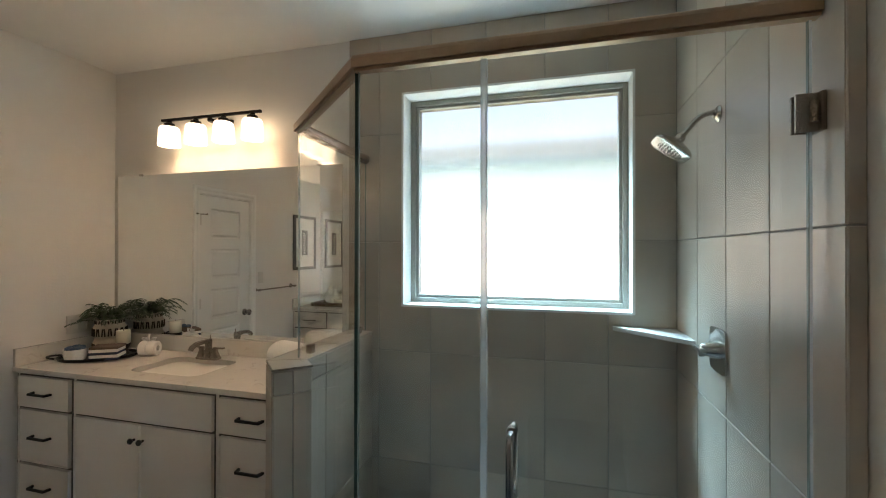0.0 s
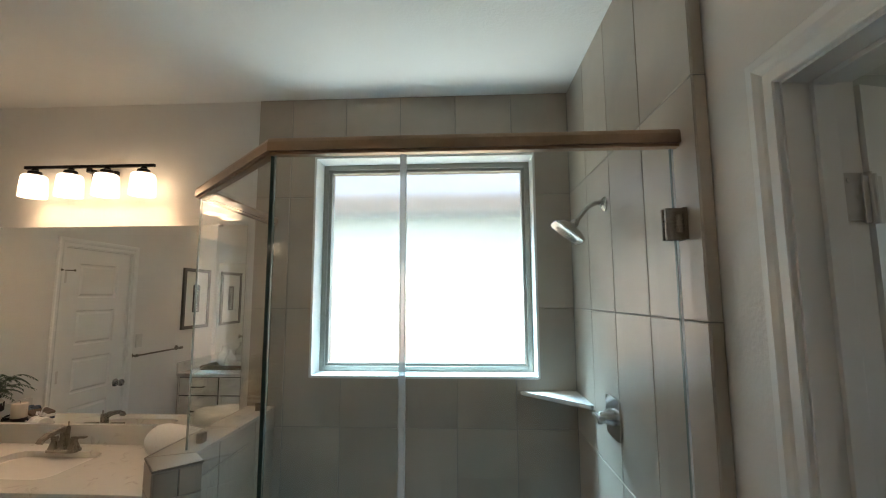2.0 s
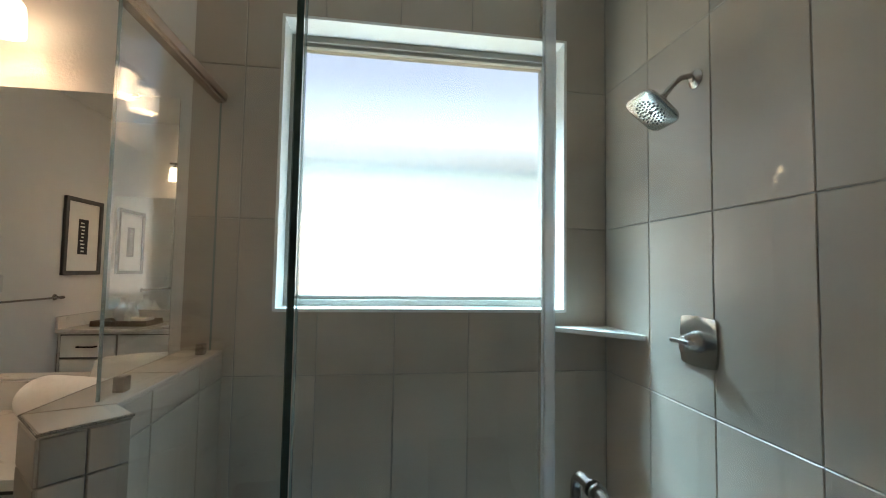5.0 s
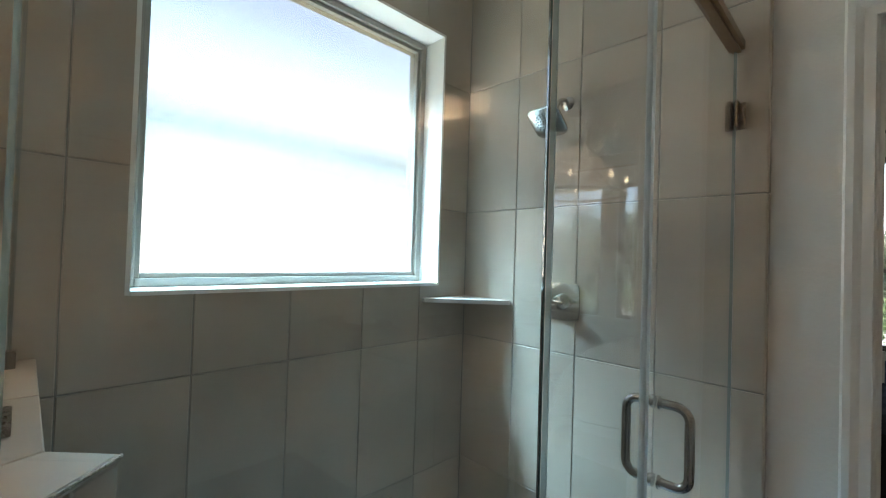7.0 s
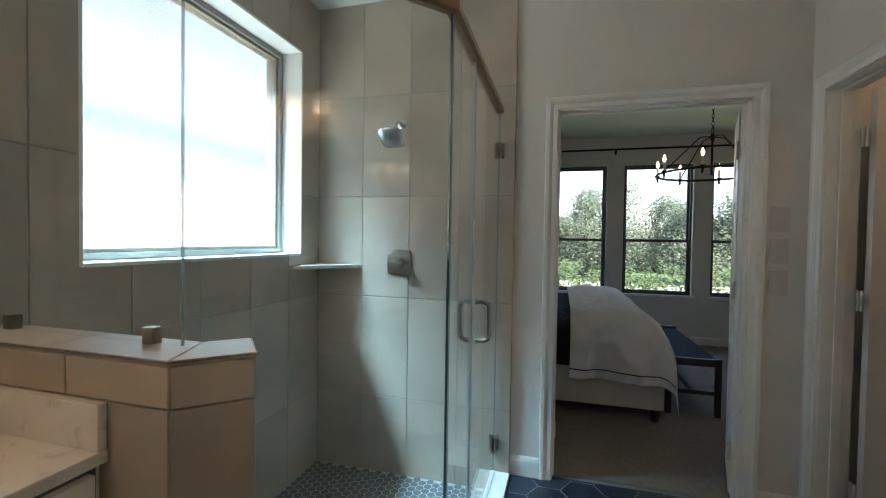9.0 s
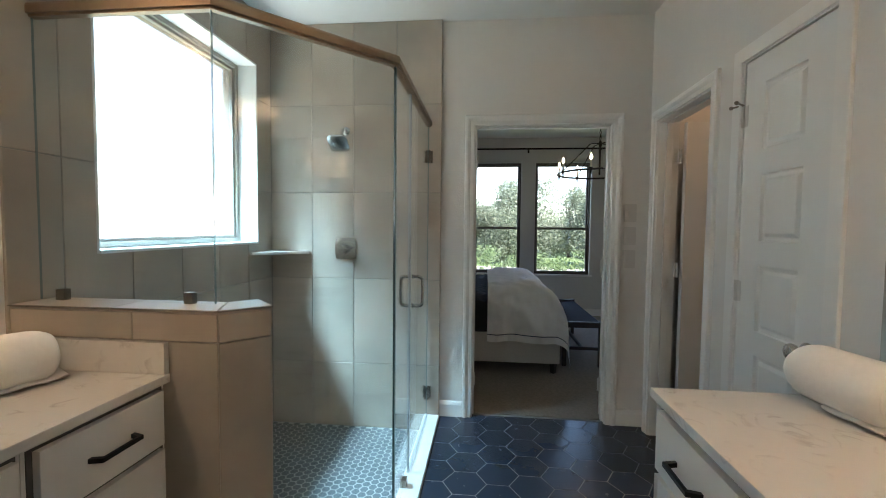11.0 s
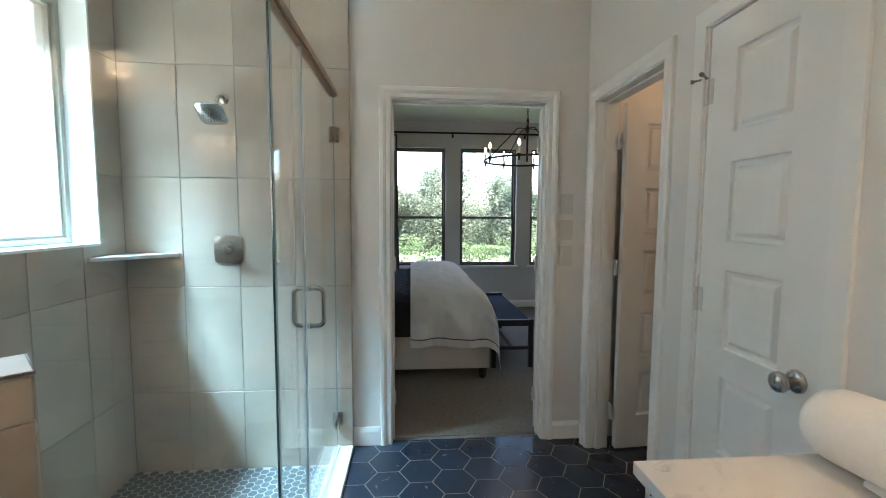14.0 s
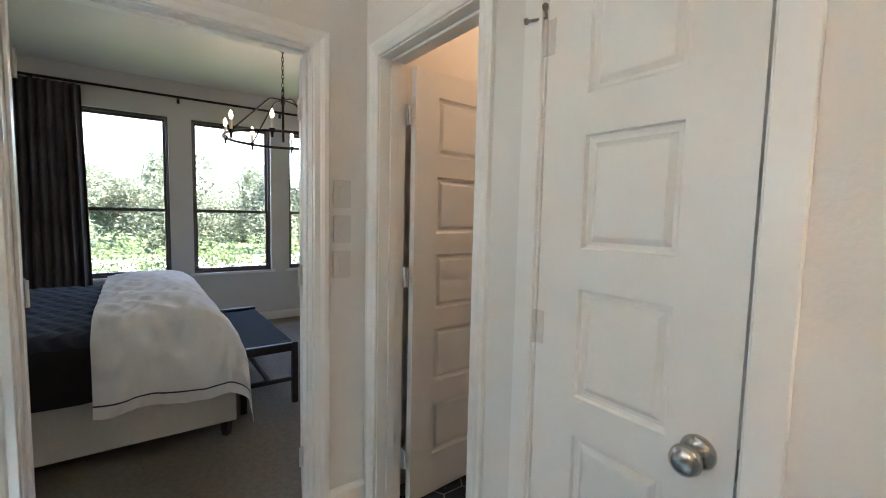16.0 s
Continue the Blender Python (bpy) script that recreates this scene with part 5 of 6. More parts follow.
# wooden tray with vase and towels on the second vanity
t2 = thing("wooden_tray", Matrix.Translation((-3.18, -2.36, C2)), "brown wooden serving tray on the second vanity", "tray")
bm = box(-0.22, 0.22, -0.14, 0.14, 0.0005, 0.010)
for a in ((-0.22, -0.208, -0.14, 0.14), (0.208, 0.22, -0.14, 0.14), (-0.208, 0.208, -0.14, -0.128), (-0.208, 0.208, 0.128, 0.14)):
    box(*a, 0.0005, 0.045, 0.003, bm=bm)
part("tray_body", bm, M_WICKER, t2)
for x, s in ((-3.27, 1.0), (-3.20, 0.8)):
    v = thing("vase", Matrix.Translation((x, -2.40 - 0.05 * s, C2 + 0.011)), "white ceramic bulb vase on the wooden tray", "vase", "white vases on the tray")
    smooth(part("vase_body", lathe([(0.03 * s, 0), (0.055 * s, 0.02 * s), (0.078 * s, 0.07 * s), (0.070 * s, 0.12 * s), (0.035 * s, 0.16 * s), (0.025 * s, 0.19 * s), (0.032 * s, 0.22 * s), (0.026 * s, 0.22 * s), (0.02 * s, 0.18 * s)], 32), M_WHITE, v))
tt = thing("hand_towels", Matrix.Translation((-3.07, -2.33, C2 + 0.011)), "folded white hand towels on the wooden tray", "towels")
for k in range(2):
    part("towel", box(-0.09, 0.09, -0.06, 0.06, 0.028 * k, 0.028 * (k + 1), 0.010, 3), M_TERRY, tt)
bt = thing("soap_bottle", Matrix.Translation((-3.14, -2.27, C2 + 0.011)), "clear blue-grey soap bottle on the tray", "bottle")
smooth(part("bottle", lathe([(0.024, 0), (0.026, 0.004), (0.026, 0.075), (0.012, 0.09), (0.010, 0.11), (0.004, 0.112)], 24), M_WHITE, bt))

# ---- bedroom ----
bed = thing("bed", Matrix.Translation((0, 0, 0)), "upholstered bed with navy quilt and white duvet", "bed")
BX, BXF, BYF, BYH = 1.0, 2.85, -2.25, -0.16
part("side_rail", box(BX, BX + 0.06, BYF, BYH, 0.105, 0.415, 0.012, 3), M_CREAM, bed, "cream upholstered side rail")
part("side_rail", box(BXF - 0.06, BXF, BYF, BYH, 0.105, 0.415, 0.012, 3), M_CREAM, bed)
part("foot_rail", box(BX + 0.0605, BXF - 0.0605, BYF, BYF + 0.06, 0.105, 0.415, 0.012, 3), M_CREAM, bed, "cream upholstered foot rail")
part("headboard", box(BX - 0.02, BXF + 0.02, BYH + 0.001, BYH + 0.055, 0.105, 1.30, 0.02, 3), M_CREAM, bed, "cream upholstered headboard")
part("mattress", box(BX + 0.065, BXF - 0.065, BYF + 0.07, BYH - 0.005, 0.25, 0.69, 0.06, 4), M_LINEN, bed)
for x in (BX + 0.05, BXF - 0.05):
    for y in (BYF + 0.05, BYH - 0.06):
        bm = bmesh.new()
        sub = rod((x, y, 0.0065), (x, y, 0.108), 0.026, 0.036, 4)
        part("leg", merge(bm, sub), M_DARKWOOD, bed, "tapered dark wooden leg")


def cover(name, y0, y1, top, hang, material, puff, foot, label, ridges=0.0, only=None, lift=0.0, nx=90, ny=70):
    """A bed cover laid over the mattress: across the bed and down both sides, from y1 (head side) to y0, draped over the foot if foot > 0."""
    bm = bmesh.new()
    xc, hw = (BX + BXF) / 2, (BXF - BX) / 2 + 0.04
    R, RF = 0.16, 0.30
    length = (y1 - y0) + foot
    grid = []
    for j in range(ny + 1):
        v = j / ny * length
        row = []
        for i in range(nx + 1):
            u = -(hw + hang) + i / nx * 2 * (hw + hang)
            if only and not (only[0] <= i / nx <= only[1]) and not (foot and v > length - only[2]):
                row.append(None)
                continue
            au, sg = abs(u), (1 if u > 0 else -1)
            over = max(0.0, au - (hw - R))
            fo = max(0.0, v - (y1 - y0 - RF)) if foot else 0.0
            x = min(au, hw - R)
            z = top
            if over > 0:
                a = min(over / R, math.pi / 2)
                x += R * math.sin(a)
                z -= R * (1 - math.cos(a)) + max(0.0, over - R * math.pi / 2)
            y = y1 - min(v, y1 - y0 - RF) if foot else y1 - v
            if fo > 0:
                a = min(fo / RF, math.pi / 2)
                y -= RF * math.sin(a)
                z2 = RF * (1 - math.cos(a)) + max(0.0, fo - RF * math.pi / 2)
                z = min(z, top - z2) if over < 0.02 else top - math.hypot(top - z, z2)
                k = min(over, fo)
                x += 0.10 * k
                y -= 0.06 * k
            bulge = puff * (1 - (min(over, 0.5) / 0.5) ** 2) * (1 - (min(fo, 0.5) / 0.5) ** 2)
            z += bulge * (0.6 + 0.4 * math.sin(min(1, v / 0.25) * math.pi / 2))
            p = (u * 3.1, v * 3.1, 3.0)
            wr = noise.noise(p) * 0.040 + (0.5 - abs(noise.noise((u * 9 - v * 4, v * 10 + u * 3, 7)))) * 0.026 * (1 if puff else 0) + noise.noise((u * 11, v * 3.5, 1)) * 0.014 + (0.5 - abs(noise.noise((u * 5 + v * 2, v * 5 - u, 4)))) * 0.034
            z += wr * (0.8 if over < 0.1 else 0.15) * (1 if puff else 0.3)
            x += (wr * 1.2 + 0.026 * math.sin(v * 17 + noise.noise((v * 2, 0, 5)) * 3) * min(1, over * 2)) * (1 if over > 0.1 else 0) * (1 if puff else 0.4)
            if ridges:
                w = math.sin(v * 62 + 1.6 * math.sin(u * 34)) * ridges
                if over > 0.2:
                    x += w
                else:
                    z += w
            if over > 0.15:
                x += lift
            else:
                z += lift
            row.append(bm.verts.new((xc + sg * x, y, max(z, 0.12))))
        grid.append(row)
    for a, b in zip(grid, grid[1:]):
        for i in range(nx):
            q = (a[i], a[i + 1], b[i + 1], b[i])
            if None not in q:
                bm.faces.new(q)
    return smooth(part(name, bm, material, bed, label), 70)


quilt = cover("quilt", -1.68, -0.24, 0.735, -0.02, M_NAVY, 0.0, 0.0, "navy quilted coverlet with wavy ridges", ridges=0.006, nx=170, ny=210)
# added black cover: the bed side is only in shade, painted dark here
cover("shaded_side", -1.70, -0.245, 0.722, 0.255, M_SIDE_SHADE, 0.0, 0.0, "bed side below the quilt, its shade painted as black cloth")
duvet = cover("duvet", -2.29, -1.58, 0.765, 0.385, M_LINEN, 0.055, 0.36, "rumpled white linen duvet")
cover("piping", -2.29, -1.58, 0.765, 0.385, M_NAVYT, 0.055, 0.36, "thin dark piping line", only=(0.0215, 0.0275, 0.0), lift=0.004, nx=360)

bench = thing("bench", Matrix.Translation((1.265, -2.705, 0.006)), "dark wooden bench with a woven navy seat at the bed foot", "bench")
BL, BD = 1.385, 0.385
bm = bmesh.new()
nx, ny = 60, 18
grid = []
for j in range(ny + 1):
    row = []
    for i in range(nx + 1):
        x, y = 0.03 + (BL - 0.06) * i / nx, 0.012 + (BD - 0.024) * j / ny
        sag = 0.012 * math.sin(math.pi * j / ny)
        row.append(bm.verts.new((x, y, 0.428 - sag + 0.0022 * (1 if (i + j) % 2 else -1))))
    grid.append(row)
low = [[bm.verts.new((v.co.x, v.co.y, 0.396)) for v in row] for row in (grid[0], grid[-1])]
for a, b in zip(grid, grid[1:]):
    for i in range(nx):
        bm.faces.new((a[i], a[i + 1], b[i + 1], b[i]))
for a, b in ((low[0], grid[0]), (grid[-1], low[1]), (low[1], low[0])):
    for i in range(nx):
        bm.faces.new((a[i], a[i + 1], b[i + 1], b[i]))
part("seat", bm, M_WOVEN, bench, "navy woven seat")
for y in (0.0, BD - 0.030):
    part("side_rail", box(0.0405, BL - 0.0405, y + 0.004, y + 0.026, 0.362, 0.395, 0.004), M_DARKWOOD, bench)
for x in (0.0, BL - 0.04):
    for y in (0.0, BD - 0.04):
        part("leg", box(x, x + 0.04, y, y + 0.04, 0.0, 0.448, 0.004), M_DARKWOOD, bench)
    part("end_rail", box(x + 0.004, x + 0.036, 0.0405, BD - 0.0405, 0.385, 0.444, 0.006), M_DARKWOOD, bench)
    part("stretcher", box(x + 0.008, x + 0.032, 0.0405, BD - 0.0405, 0.165, 0.195, 0.002), M_DARKWOOD, bench)
part("stretcher", box(0.033, BL - 0.033, BD / 2 - 0.012, BD / 2 + 0.012, 0.167, 0.193, 0.002), M_DARKWOOD, bench)

curtain = thing("curtain", Matrix.Translation((BX1 - 0.10, -1.15, 0.02)), "dark grey patterned curtain hanging from a black rod", "curtain")
bm = bmesh.new()
cols = []
for i in range(97):
    s = i / 96
    cols.append((0.035 * math.sin(s * 2 * math.pi * 7.5) + 0.012 * math.sin(s * 40), -0.275 + 0.55 * s))
rows = []
for k in range(13):
    f = k / 12
    e = 0.86 + 0.14 * (1 - f)
    rows.append([bm.verts.new((x * (1.15 - 0.3 * f), y * e, 2.545 * f)) for x, y in cols])
for a, b in zip(rows, rows[1:]):
    for i in range(96):
        bm.faces.new((a[i], a[i + 1], b[i + 1], b[i]))
ob = smooth(part("drape", bm, M_CURTAIN, curtain), 80)
ob.modifiers.new("thickness", "SOLIDIFY").thickness = 0.003
cr = thing("curtain_rod", Matrix.Translation((BX1 - 0.10, 0, 2.59)), "black metal curtain rod on wall brackets", "curtain rod")
part("rod", rod((0, -4.6, 0), (0, -0.88, 0), 0.013, seg=14), M_BLACK, cr)
part("finial", lathe([(0.013, 0), (0.020, 0.006), (0.020, 0.028), (0.012, 0.034)], 18, at=(0, 0, 0)), M_BLACK, cr).matrix_basis = plane_pose((0, -0.88, 0), (1, 0, 0), (0, 1, 0))
for y in (-1.02, -2.20, -3.28, -4.4):
    bm = box(0.0, 0.0995, y - 0.006, y + 0.006, -0.006, 0.006)
    box(0.092, 0.0995, y - 0.014, y + 0.014, -0.05, 0.03, 0.001, bm=bm)
    box(-0.018, 0.018, y - 0.006, y + 0.006, -0.022, -0.012, bm=bm)
    part("bracket", bm, M_BLACK, cr)

chx, chy = 2.06, -2.83
ch = thing("chandelier", Matrix.Translation((chx, chy, 0)), "black ring chandelier with lit candle bulbs hanging from ceiling", "chandelier")
part("canopy", lathe([(0.075, 2.7795), (0.075, 2.758), (0.058, 2.746), (0.012, 2.742)], 28), M_BLACK, ch)
z = 2.752
k = 0
while z > 2.43:
    pts = [((0.010 * math.cos(a) if k % 2 else 0), (0 if k % 2 else 0.010 * math.cos(a)), z - 0.018 + 0.022 * math.sin(a)) for a in np.linspace(0, 2 * math.pi, 14, endpoint=False)]
    part("chain_link", tube(pts, 0.0028, 6, closed=True), M_BLACK, ch)
    z -= 0.035
    k += 1
part("top_ring", tube([(0.030 * math.cos(a), 0, 2.395 + 0.034 * math.sin(a)) for a in np.linspace(0, 2 * math.pi, 24, endpoint=False)], 0.004, 8, closed=True), M_BLACK, ch)
RR, RZ = 0.46, 1.99
part("ring", tube([(RR * math.cos(a), RR * math.sin(a), RZ) for a in np.linspace(0, 2 * math.pi, 56, endpoint=False)], 0.009, 8, closed=True, flat=1.6), M_BLACK, ch)
part("hub", lathe([(0.012, 2.36), (0.018, 2.34), (0.018, 2.30), (0.010, 2.29), (0.010, 1.98), (0.004, 1.975)], 16), M_BLACK, ch)
for k in range(4):
    q = radians(20 + 90 * k)
    c, s = math.cos(q), math.sin(q)
    part("arm", tube([(0.012 * c, 0.012 * s, 2.33), (0.10 * c, 0.10 * s, 2.325), (0.13 * c, 0.13 * s, 2.315), (RR * c, RR * s, RZ + 0.01)], 0.006, 8), M_BLACK, ch)
for k in range(8):
    q = radians(20 + 45 * k)
    x, y = RR * math.cos(q), RR * math.sin(q)
    cup_ = smooth(part("candle_cup", lathe([(0.008, RZ - 0.05), (0.010, RZ - 0.02), (0.020, RZ + 0.002), (0.022, RZ + 0.016), (0.016, RZ + 0.018)], 16, at=(x, y, 0)), M_BLACK, ch))
    part("candle_sleeve", rod((x, y, RZ + 0.016), (x, y, RZ + 0.095), 0.011, seg=14), M_WAX, ch)
    smooth(part("flame_bulb", lathe([(0.007, RZ + 0.095), (0.014, RZ + 0.112), (0.015, RZ + 0.125), (0.008, RZ + 0.150), (0.002, RZ + 0.162)], 14, at=(x, y, 0)), M_FLAME, ch, "lit flame-shaped bulb"))
bulb(chx, chy, 2.13, 0.5, 0.3)

# ---- outdoors ----
structure("ground", box(-150, 150, -150, 150, -0.5, -0.3), M_LAWN, "sunlit green lawn around the house", "ground")
M_DRIVE = mat("pale_concrete", (0.52, 0.50, 0.46), 0.9, grain=0.12, size=2)
structure("driveway", box(8.4, 15.5, -40, 30, -0.299, -0.27), M_DRIVE, "pale concrete drive beyond the hedge", "pavement")


def leaf_cloud(bm, n, cx, cy, cz, rx, ry, rz, size, seed, lumps=9):
    rnd = random.Random(seed)
    blobs = [(cx + rnd.uniform(-0.6, 0.6) * rx, cy + rnd.uniform(-0.6, 0.6) * ry, cz + rnd.uniform(-0.6, 0.6) * rz, rnd.uniform(0.28, 0.52)) for _ in range(lumps)]
    for _ in range(n):
        bx, by, bz, s = rnd.choice(blobs)
        d = Vector((rnd.gauss(0, 1), rnd.gauss(0, 1), rnd.gauss(0, 1))).normalized() * (rnd.random() ** 0.4)
        p = Vector((bx + d.x * rx * s, by + d.y * ry * s, bz + d.z * rz * s))
        a = Vector((rnd.gauss(0, 1), rnd.gauss(0, 1), rnd.gauss(0, 0.7))).normalized()
        b = a.orthogonal().normalized()
        ln = size * rnd.uniform(0.6, 1.4)
        bm.faces.new([bm.verts.new(v) for v in (p - a * ln, p + b * ln * 0.45, p + a * ln, p - b * ln * 0.45)])


def tree(m, h, seed, label):
    root = thing("tree", m, label, "tree", "trees behind the drive")
    rnd = random.Random(seed)
    bm = tube([(0, 0, -0.05), (0.05, 0.03, h * 0.2), (0.0, 0.08, h * 0.42), (0.1, 0.0, h * 0.7)], 0.10, 10)
    for v in bm.verts:
        f = 1 - 0.75 * v.co.z / h
        v.co.x *= f if abs(v.co.x) < 0.3 else 1
        v.co.y *= f if abs(v.co.y) < 0.3 else 1
    for k in range(7):
        q = rnd.uniform(0, 6.28)
        z = h * rnd.uniform(0.22, 0.6)
        tube([(0, 0.03, z), (math.cos(q) * h * 0.12, math.sin(q) * h * 0.12, z + h * 0.10), (math.cos(q) * h * 0.27, math.sin(q) * h * 0.27, z + h * 0.24)], 0.035, 6, bm=bm)
    part("trunk", bm, M_BARK, root)
    bm = bmesh.new()
    leaf_cloud(bm, 20000, 0, 0, h * 0.46, h * 0.56, h * 0.56, h * 0.62, 0.068, seed, 26)
    part("crown", bm, M_TREE, root)
    return root


trees = [tree(Matrix.Translation((17, 1.0, -0.3)), 3.6, 3, "broad green leafy tree in full sun"), tree(Matrix.Translation((18.5, -3.5, -0.3)), 4.3, 8, "broad green leafy tree in full sun")]
rnd = random.Random(2)
for k, (x, y) in enumerate(((16, -7.2), (19, -10.5), (17, -14), (20, -18), (16.5, 4.6), (18.5, 8.5), (22, -1.2), (23, -6.5), (23.5, -13), (17.5, -22), (18, 13), (23, 4))):
    copy_thing(trees[k % 2], Matrix.Translation((x, y, -0.3)) @ pose(0, 0, 0, 0, 0, rnd.uniform(0, 360)))
hedge = thing("hedge", Matrix.Translation((7.6, -3.5, -0.3)), "clipped low green hedge beside the drive", "hedge")
bm = bmesh.new()
for k in range(26):
    leaf_cloud(bm, 900, 0, -12 + k * 0.85, 0.68, 0.55, 0.75, 0.58, 0.04, 50 + k, 9)
part("foliage", bm, M_HEDGE, hedge)
bm = bmesh.new()
for k in range(44):
    rod((0, -12 + k * 0.5, -0.02), (0.05, -12 + k * 0.5, 0.8), 0.018, 0.008, 6, bm=bm)
part("stems", bm, M_BARK, hedge)

house = thing("neighbour_house", Matrix.Translation((0, 5.2, -0.3)), "neighbouring house with pale siding and grey roof", "house")
part("brick_base", box(-9, 9, 0, 6, 0, 1.25), M_STUCCO, house, "tan brick base")
part("siding", box(-9, 9, 0.02, 6, 1.25, 3.35), M_SOFFIT, house, "pale siding")
part("eave", box(-9.5, 9.5, -0.55, 6.5, 3.35, 3.62), M_ROOF, house, "grey eave")
part("roof", prism([(-0.55, 0), (6.5, 0), (3.0, 0.9)], -9.5, 9.5), M_ROOF, house, "grey shingle roof").matrix_basis = Matrix(((0, 0, 1, 0), (1, 0, 0, 0), (0, 1, 0, 3.62), (0, 0, 0, 1)))

# ---- tile pieces ----
def tiles_on(parent, origin, u, n, us, vs, hole=None, thick=0.0098, name="tile", voff=0.0):
    """Tiles between the joints us and vs of a wall plane; hole: (u0, u1, v0, v1) cut out."""
    m = plane_pose(origin, u, n)
    for i in range(len(us) - 1):
        for k in range(len(vs) - 1):
            a, b, c, d = us[i], us[i + 1], vs[k], vs[k + 1]
            poly = [(a, c), (b, c), (b, d), (a, d)]
            if hole:
                h0, h1, g0, g1 = hole
                if a >= h0 and b <= h1 and c >= g0 and d <= g1:
                    continue
                if b > h0 and a < h1 and d > g0 and c < g1:
                    iu = a < h0 < b, a < h1 < b
                    iv = c < g0 < d, c < g1 < d
                    if not any(iv):
                        poly = [(a, c), (h0, c), (h0, d), (a, d)] if iu[0] else [(h1, c), (b, c), (b, d), (h1, d)]
                    elif not any(iu):
                        poly = [(a, c), (b, c), (b, g0), (a, g0)] if iv[0] else [(a, g1), (b, g1), (b, d), (a, d)]
                    elif iu[0] and iv[0]:
                        poly = [(a, c), (b, c), (b, g0), (h0, g0), (h0, d), (a, d)]
                    elif iu[1] and iv[0]:
                        poly = [(a, c), (b, c), (b, d), (h1, d), (h1, g0), (a, g0)]
                    elif iu[0]:
                        poly = [(a, c), (h0, c), (h0, g1), (b, g1), (b, d), (a, d)]
                    else:
                        poly = [(a, g1), (h1, g1), (h1, c), (b, c), (b, d), (a, d)]
            ox, oy = poly[0]
            local = [(round(x - ox, 4), round(y - oy, 4)) for x, y in poly]
            piece(name, local, thick, M_TILE, parent, m @ Matrix.Translation((ox, oy, 0)))


TW = 0.3072
structure("tile_bed_north", wall_with_holes("x", -1.728, 0.0035, 0.0035, YB - 0.0002, PAN, CEIL, [(WX0 - 0.012, WX1 + 0.012, WZ0 - 0.012, WZ1 + 0.012)]), M_GROUT, "grey grout bed of the shower wall", "grout")
structure("tile_bed_east", box(0.0035, XE - 0.0002, -1.233, 0.0034, PAN, CEIL), M_GROUT, "grey grout bed of the shower wall", "grout")
tiles_on(wall_north, (-1.731, YB, 0), (1, 0, 0), (0, -1, 0), [0] + [1.731 - TW * k for k in range(5, -1, -1)], JOINTS_Z, (WX0 + 1.731 - 0.001, WX1 + 1.731 + 0.001, WZ0 - 0.001, WZ1 + 0.001))
tiles_on(wall_east, (0.0098, 0, 0), (0, -1, 0), (-1, 0, 0), [0, TW, 2 * TW, 3 * TW, 1.236], JOINTS_Z)
tiles_on(wall_east, (0.0005, -1.2335, 0), (1, 0, 0), (0, -1, 0), [0, XE - 0.0008], JOINTS_Z, thick=0.0045)
# half wall faces
HZ = [PAN, 0.375, 0.984, CAP]
tiles_on(half_wall, (core[0][0], 0.0, 0), (0, -1, 0), (-1, 0, 0), [0.0, 0.435, 0.725], HZ)
a, b = Vector(HW[1]), Vector(HW[2])
d = (b - a).normalized()
tiles_on(half_wall, (core[1][0] - 0.0045 + 0.0, core[1][1] - 0.0, 0), (d.x, d.y, 0), (d.y, -d.x, 0), [0.0, (b - a).length - 0.003], HZ)
a, b = Vector(core[2]), Vector(core[3])
d = (b - a).normalized()
n = Vector((d.y, -d.x))
tiles_on(half_wall, (a.x - d.x * 0.009, a.y - d.y * 0.009, 0), (d.x, d.y, 0), (n.x, n.y, 0), [0.0, 0.075, 0.150], HZ)
a, b = Vector(core[3]), Vector(core[4])
d = (b - a).normalized()
tiles_on(half_wall, (a.x, a.y, 0), (d.x, d.y, 0), (d.y, -d.x, 0), [0.0, (b - a).length], HZ)
tiles_on(half_wall, (core[4][0], core[4][1], 0), (0, 1, 0), (1, 0, 0), [0.0, 0.16, 0.46, 0.662], HZ)
# half wall cap, in three mitred pieces
cap = [[(-1.727, -0.36), (-1.573, -0.36), (-1.573, 0.0), (-1.727, 0.0)],
       [(-1.727, -0.726), (-1.573, -0.662), (-1.573, -0.36), (-1.727, -0.36)],
       [(-1.727, -0.726), (-1.609, -0.8445), (-1.499, -0.7355), (-1.573, -0.662)]]
for poly in cap:
    ox, oy = poly[0]
    piece("cap_tile", [(x - ox, y - oy) for x, y in poly], 0.011, M_TILE, half_wall, Matrix.Translation((ox, oy, CAP)))


part("edge_trim", tube([(-1.7268, 0.0, CAP + 0.0075), (-1.7268, -0.7258, CAP + 0.0075), (-1.609, -0.8448, CAP + 0.0075), (-1.4992, -0.7355, CAP + 0.0075)], 0.0032, 6), M_FAUCET, half_wall, "thin metal edge trim")


def clip(poly, nx, ny, c):
    """The part of a polygon where nx * x + ny * y <= c."""
    res = []
    for i in range(len(poly)):
        p, q = poly[i], poly[(i + 1) % len(poly)]
        dp, dq = nx * p[0] + ny * p[1] - c, nx * q[0] + ny * q[1] - c
        if dp <= 0:
            res.append(p)
        if dp * dq < 0:
            f = dp / (dp - dq)
            res.append((p[0] + (q[0] - p[0]) * f, p[1] + (q[1] - p[1]) * f))
    return res


def area(poly):
    return 0.5 * sum(p[0] * q[1] - q[0] * p[1] for p, q in zip(poly, poly[1:] + poly[:1])) if len(poly) > 2 else 0.0


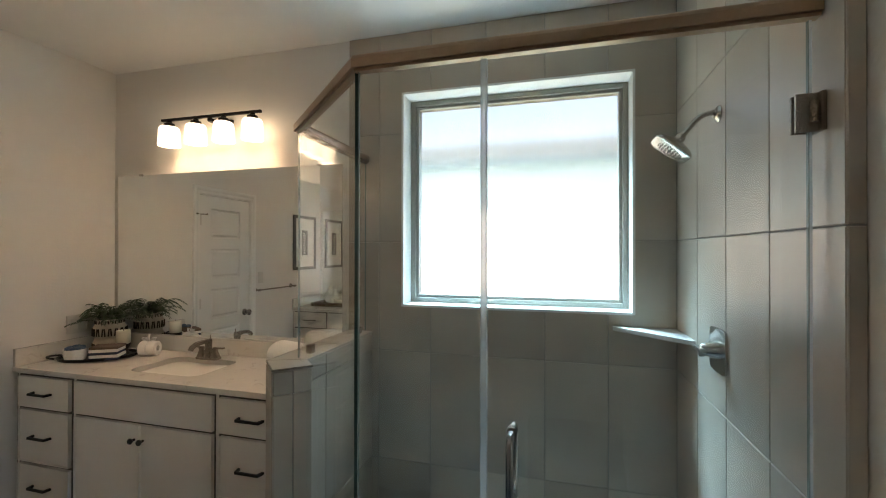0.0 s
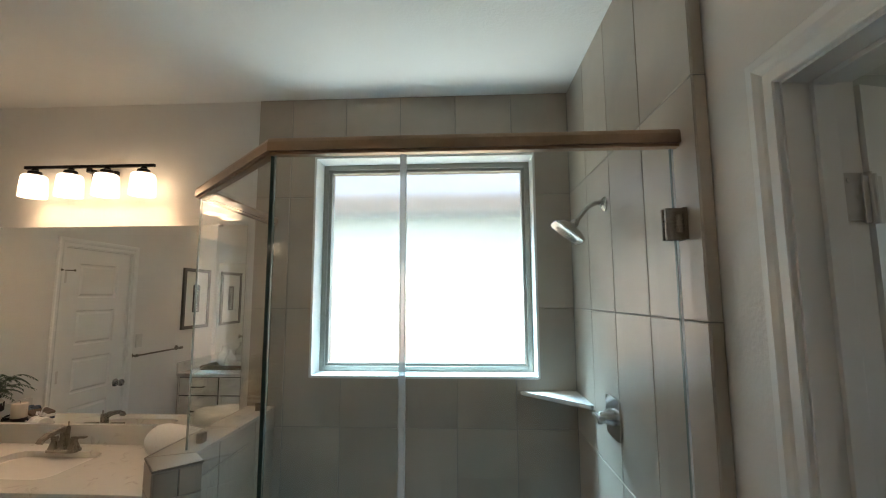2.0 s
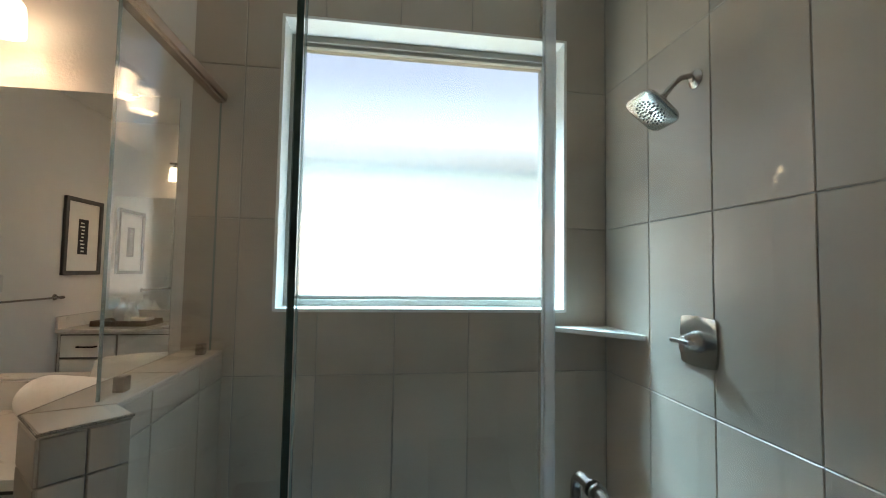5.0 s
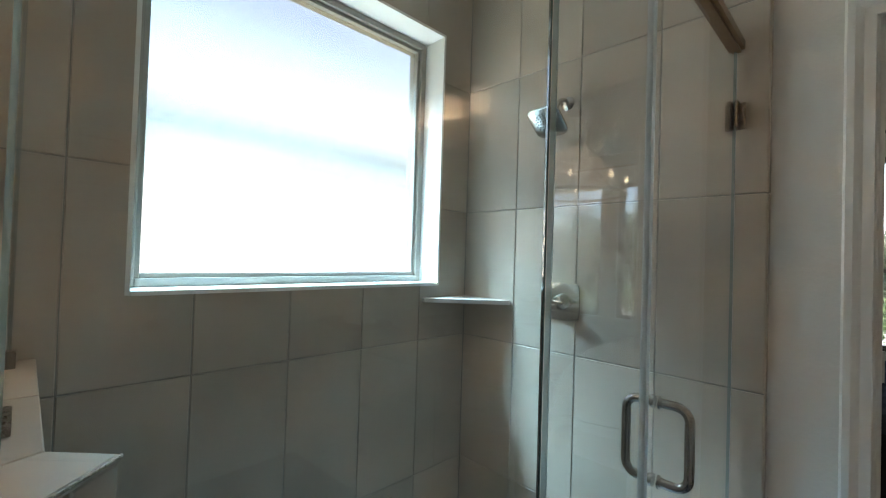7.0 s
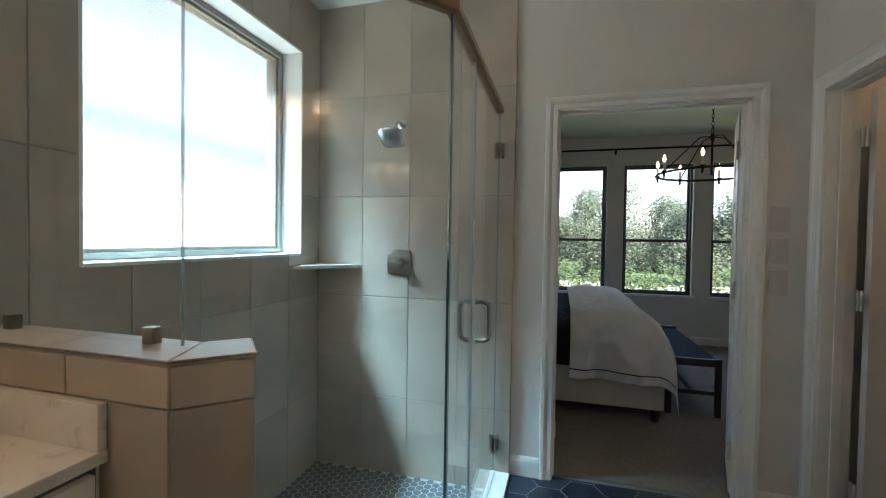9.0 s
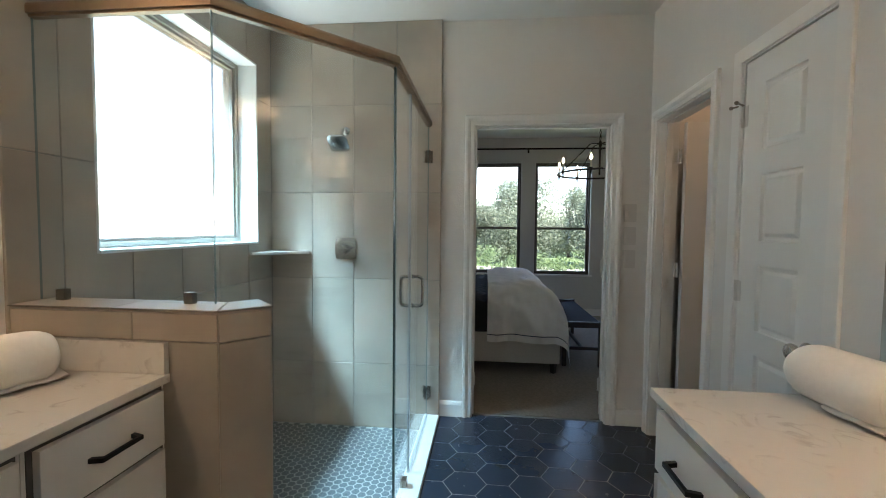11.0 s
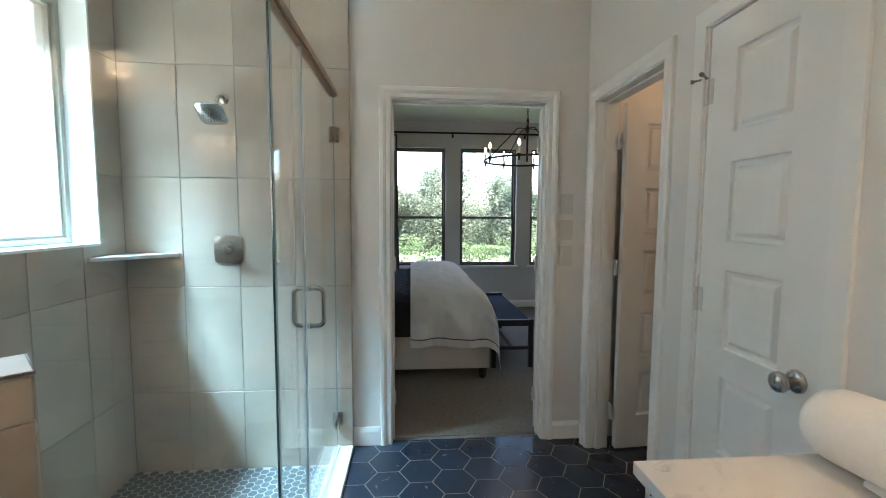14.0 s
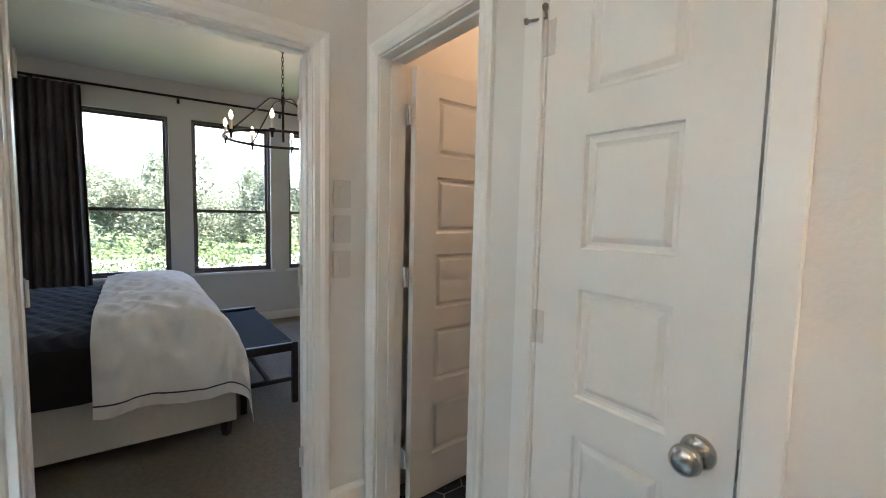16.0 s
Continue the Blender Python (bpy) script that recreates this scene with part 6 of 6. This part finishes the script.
floor = bpy.data.objects["subfloor"]
HF = 0.2032
HA = HF / math.sqrt(3)
hexagon = [(HA * math.sin(radians(60 * k + 30)), HA * math.cos(radians(60 * k + 30))) for k in range(6)]
hexagon = [(y, x) for x, y in hexagon]
if area(hexagon) < 0:
    hexagon = hexagon[::-1]
for i in range(-9, 15):
    for k in range(-16, 6):
        cx, cy = -0.558 + HF * (k + 0.5 * (i % 2)), -1.46 - 1.5 * HA * i
        if cx < XW + 0.02 or cy > -0.4 or cy < -3.5 or (cy < -2.76 and not -0.9 < cx < 0) or cx > 0.18:
            continue
        if (cx < -1.70 and (cy < -2.2 or cy > -0.42)):
            continue
        poly = [(cx + x, cy + y) for x, y in hexagon]
        poly = clip(poly, 1, 0, 0.074)
        if cx > -1.72 + HA or any(x > -1.725 for x, y in poly):
            cands = [clip(poly, 0, 1, -1.2395), clip(poly, 0.690, 0.724, 0.690 * -1.614 + 0.724 * -0.812), clip(poly, 1, 0, -1.728)]
            poly = max(cands, key=area)
        if area(poly) < 0.0008:
            continue
        piece("hex_tile", [(round(x - cx, 4), round(y - cy, 4)) for x, y in poly], 0.008, M_HEX, floor, Matrix.Translation((cx, cy, -0.008)), joint=0.0026, chamfer=0.0007)

pan = bpy.data.objects["shower_floor"]
SF = 0.0485
SA = SF / math.sqrt(3)
small = [(y, x) for x, y in [(SA * math.sin(radians(60 * k + 30)), SA * math.cos(radians(60 * k + 30))) for k in range(6)]]
if area(small) < 0:
    small = small[::-1]
spots = []
for i in range(0, 28):
    for k in range(0, 35):
        cx, cy = -0.02 - SF * (k + 0.5 * (i % 2)), -0.02 - 1.5 * SA * i
        if cx < -1.57 or cy < -1.125 or (cx + 1.50) + (cy + 0.70) < -0.06:
            continue
        if math.hypot(cx + 0.93, cy + 0.62) < 0.062:
            continue
        spots.append((cx, cy))
near = [p for p in spots if p[0] > -0.62 and p[1] < -0.25][:300]
rest = bmesh.new()
for p in spots:
    if p in near:
        piece("mosaic_tile", small, 0.004, M_PENNY, pan, Matrix.Translation((p[0], p[1], PAN - 0.004)), joint=0.0028, chamfer=0.0008)
    else:
        piece_mesh([(x + p[0], y + p[1]) for x, y in small], PAN, 0.0008, 0.0028, bm=rest, base=PAN - 0.004)
tagged(part("mosaic_field", rest, M_PENNY, pan), kind="stuff")
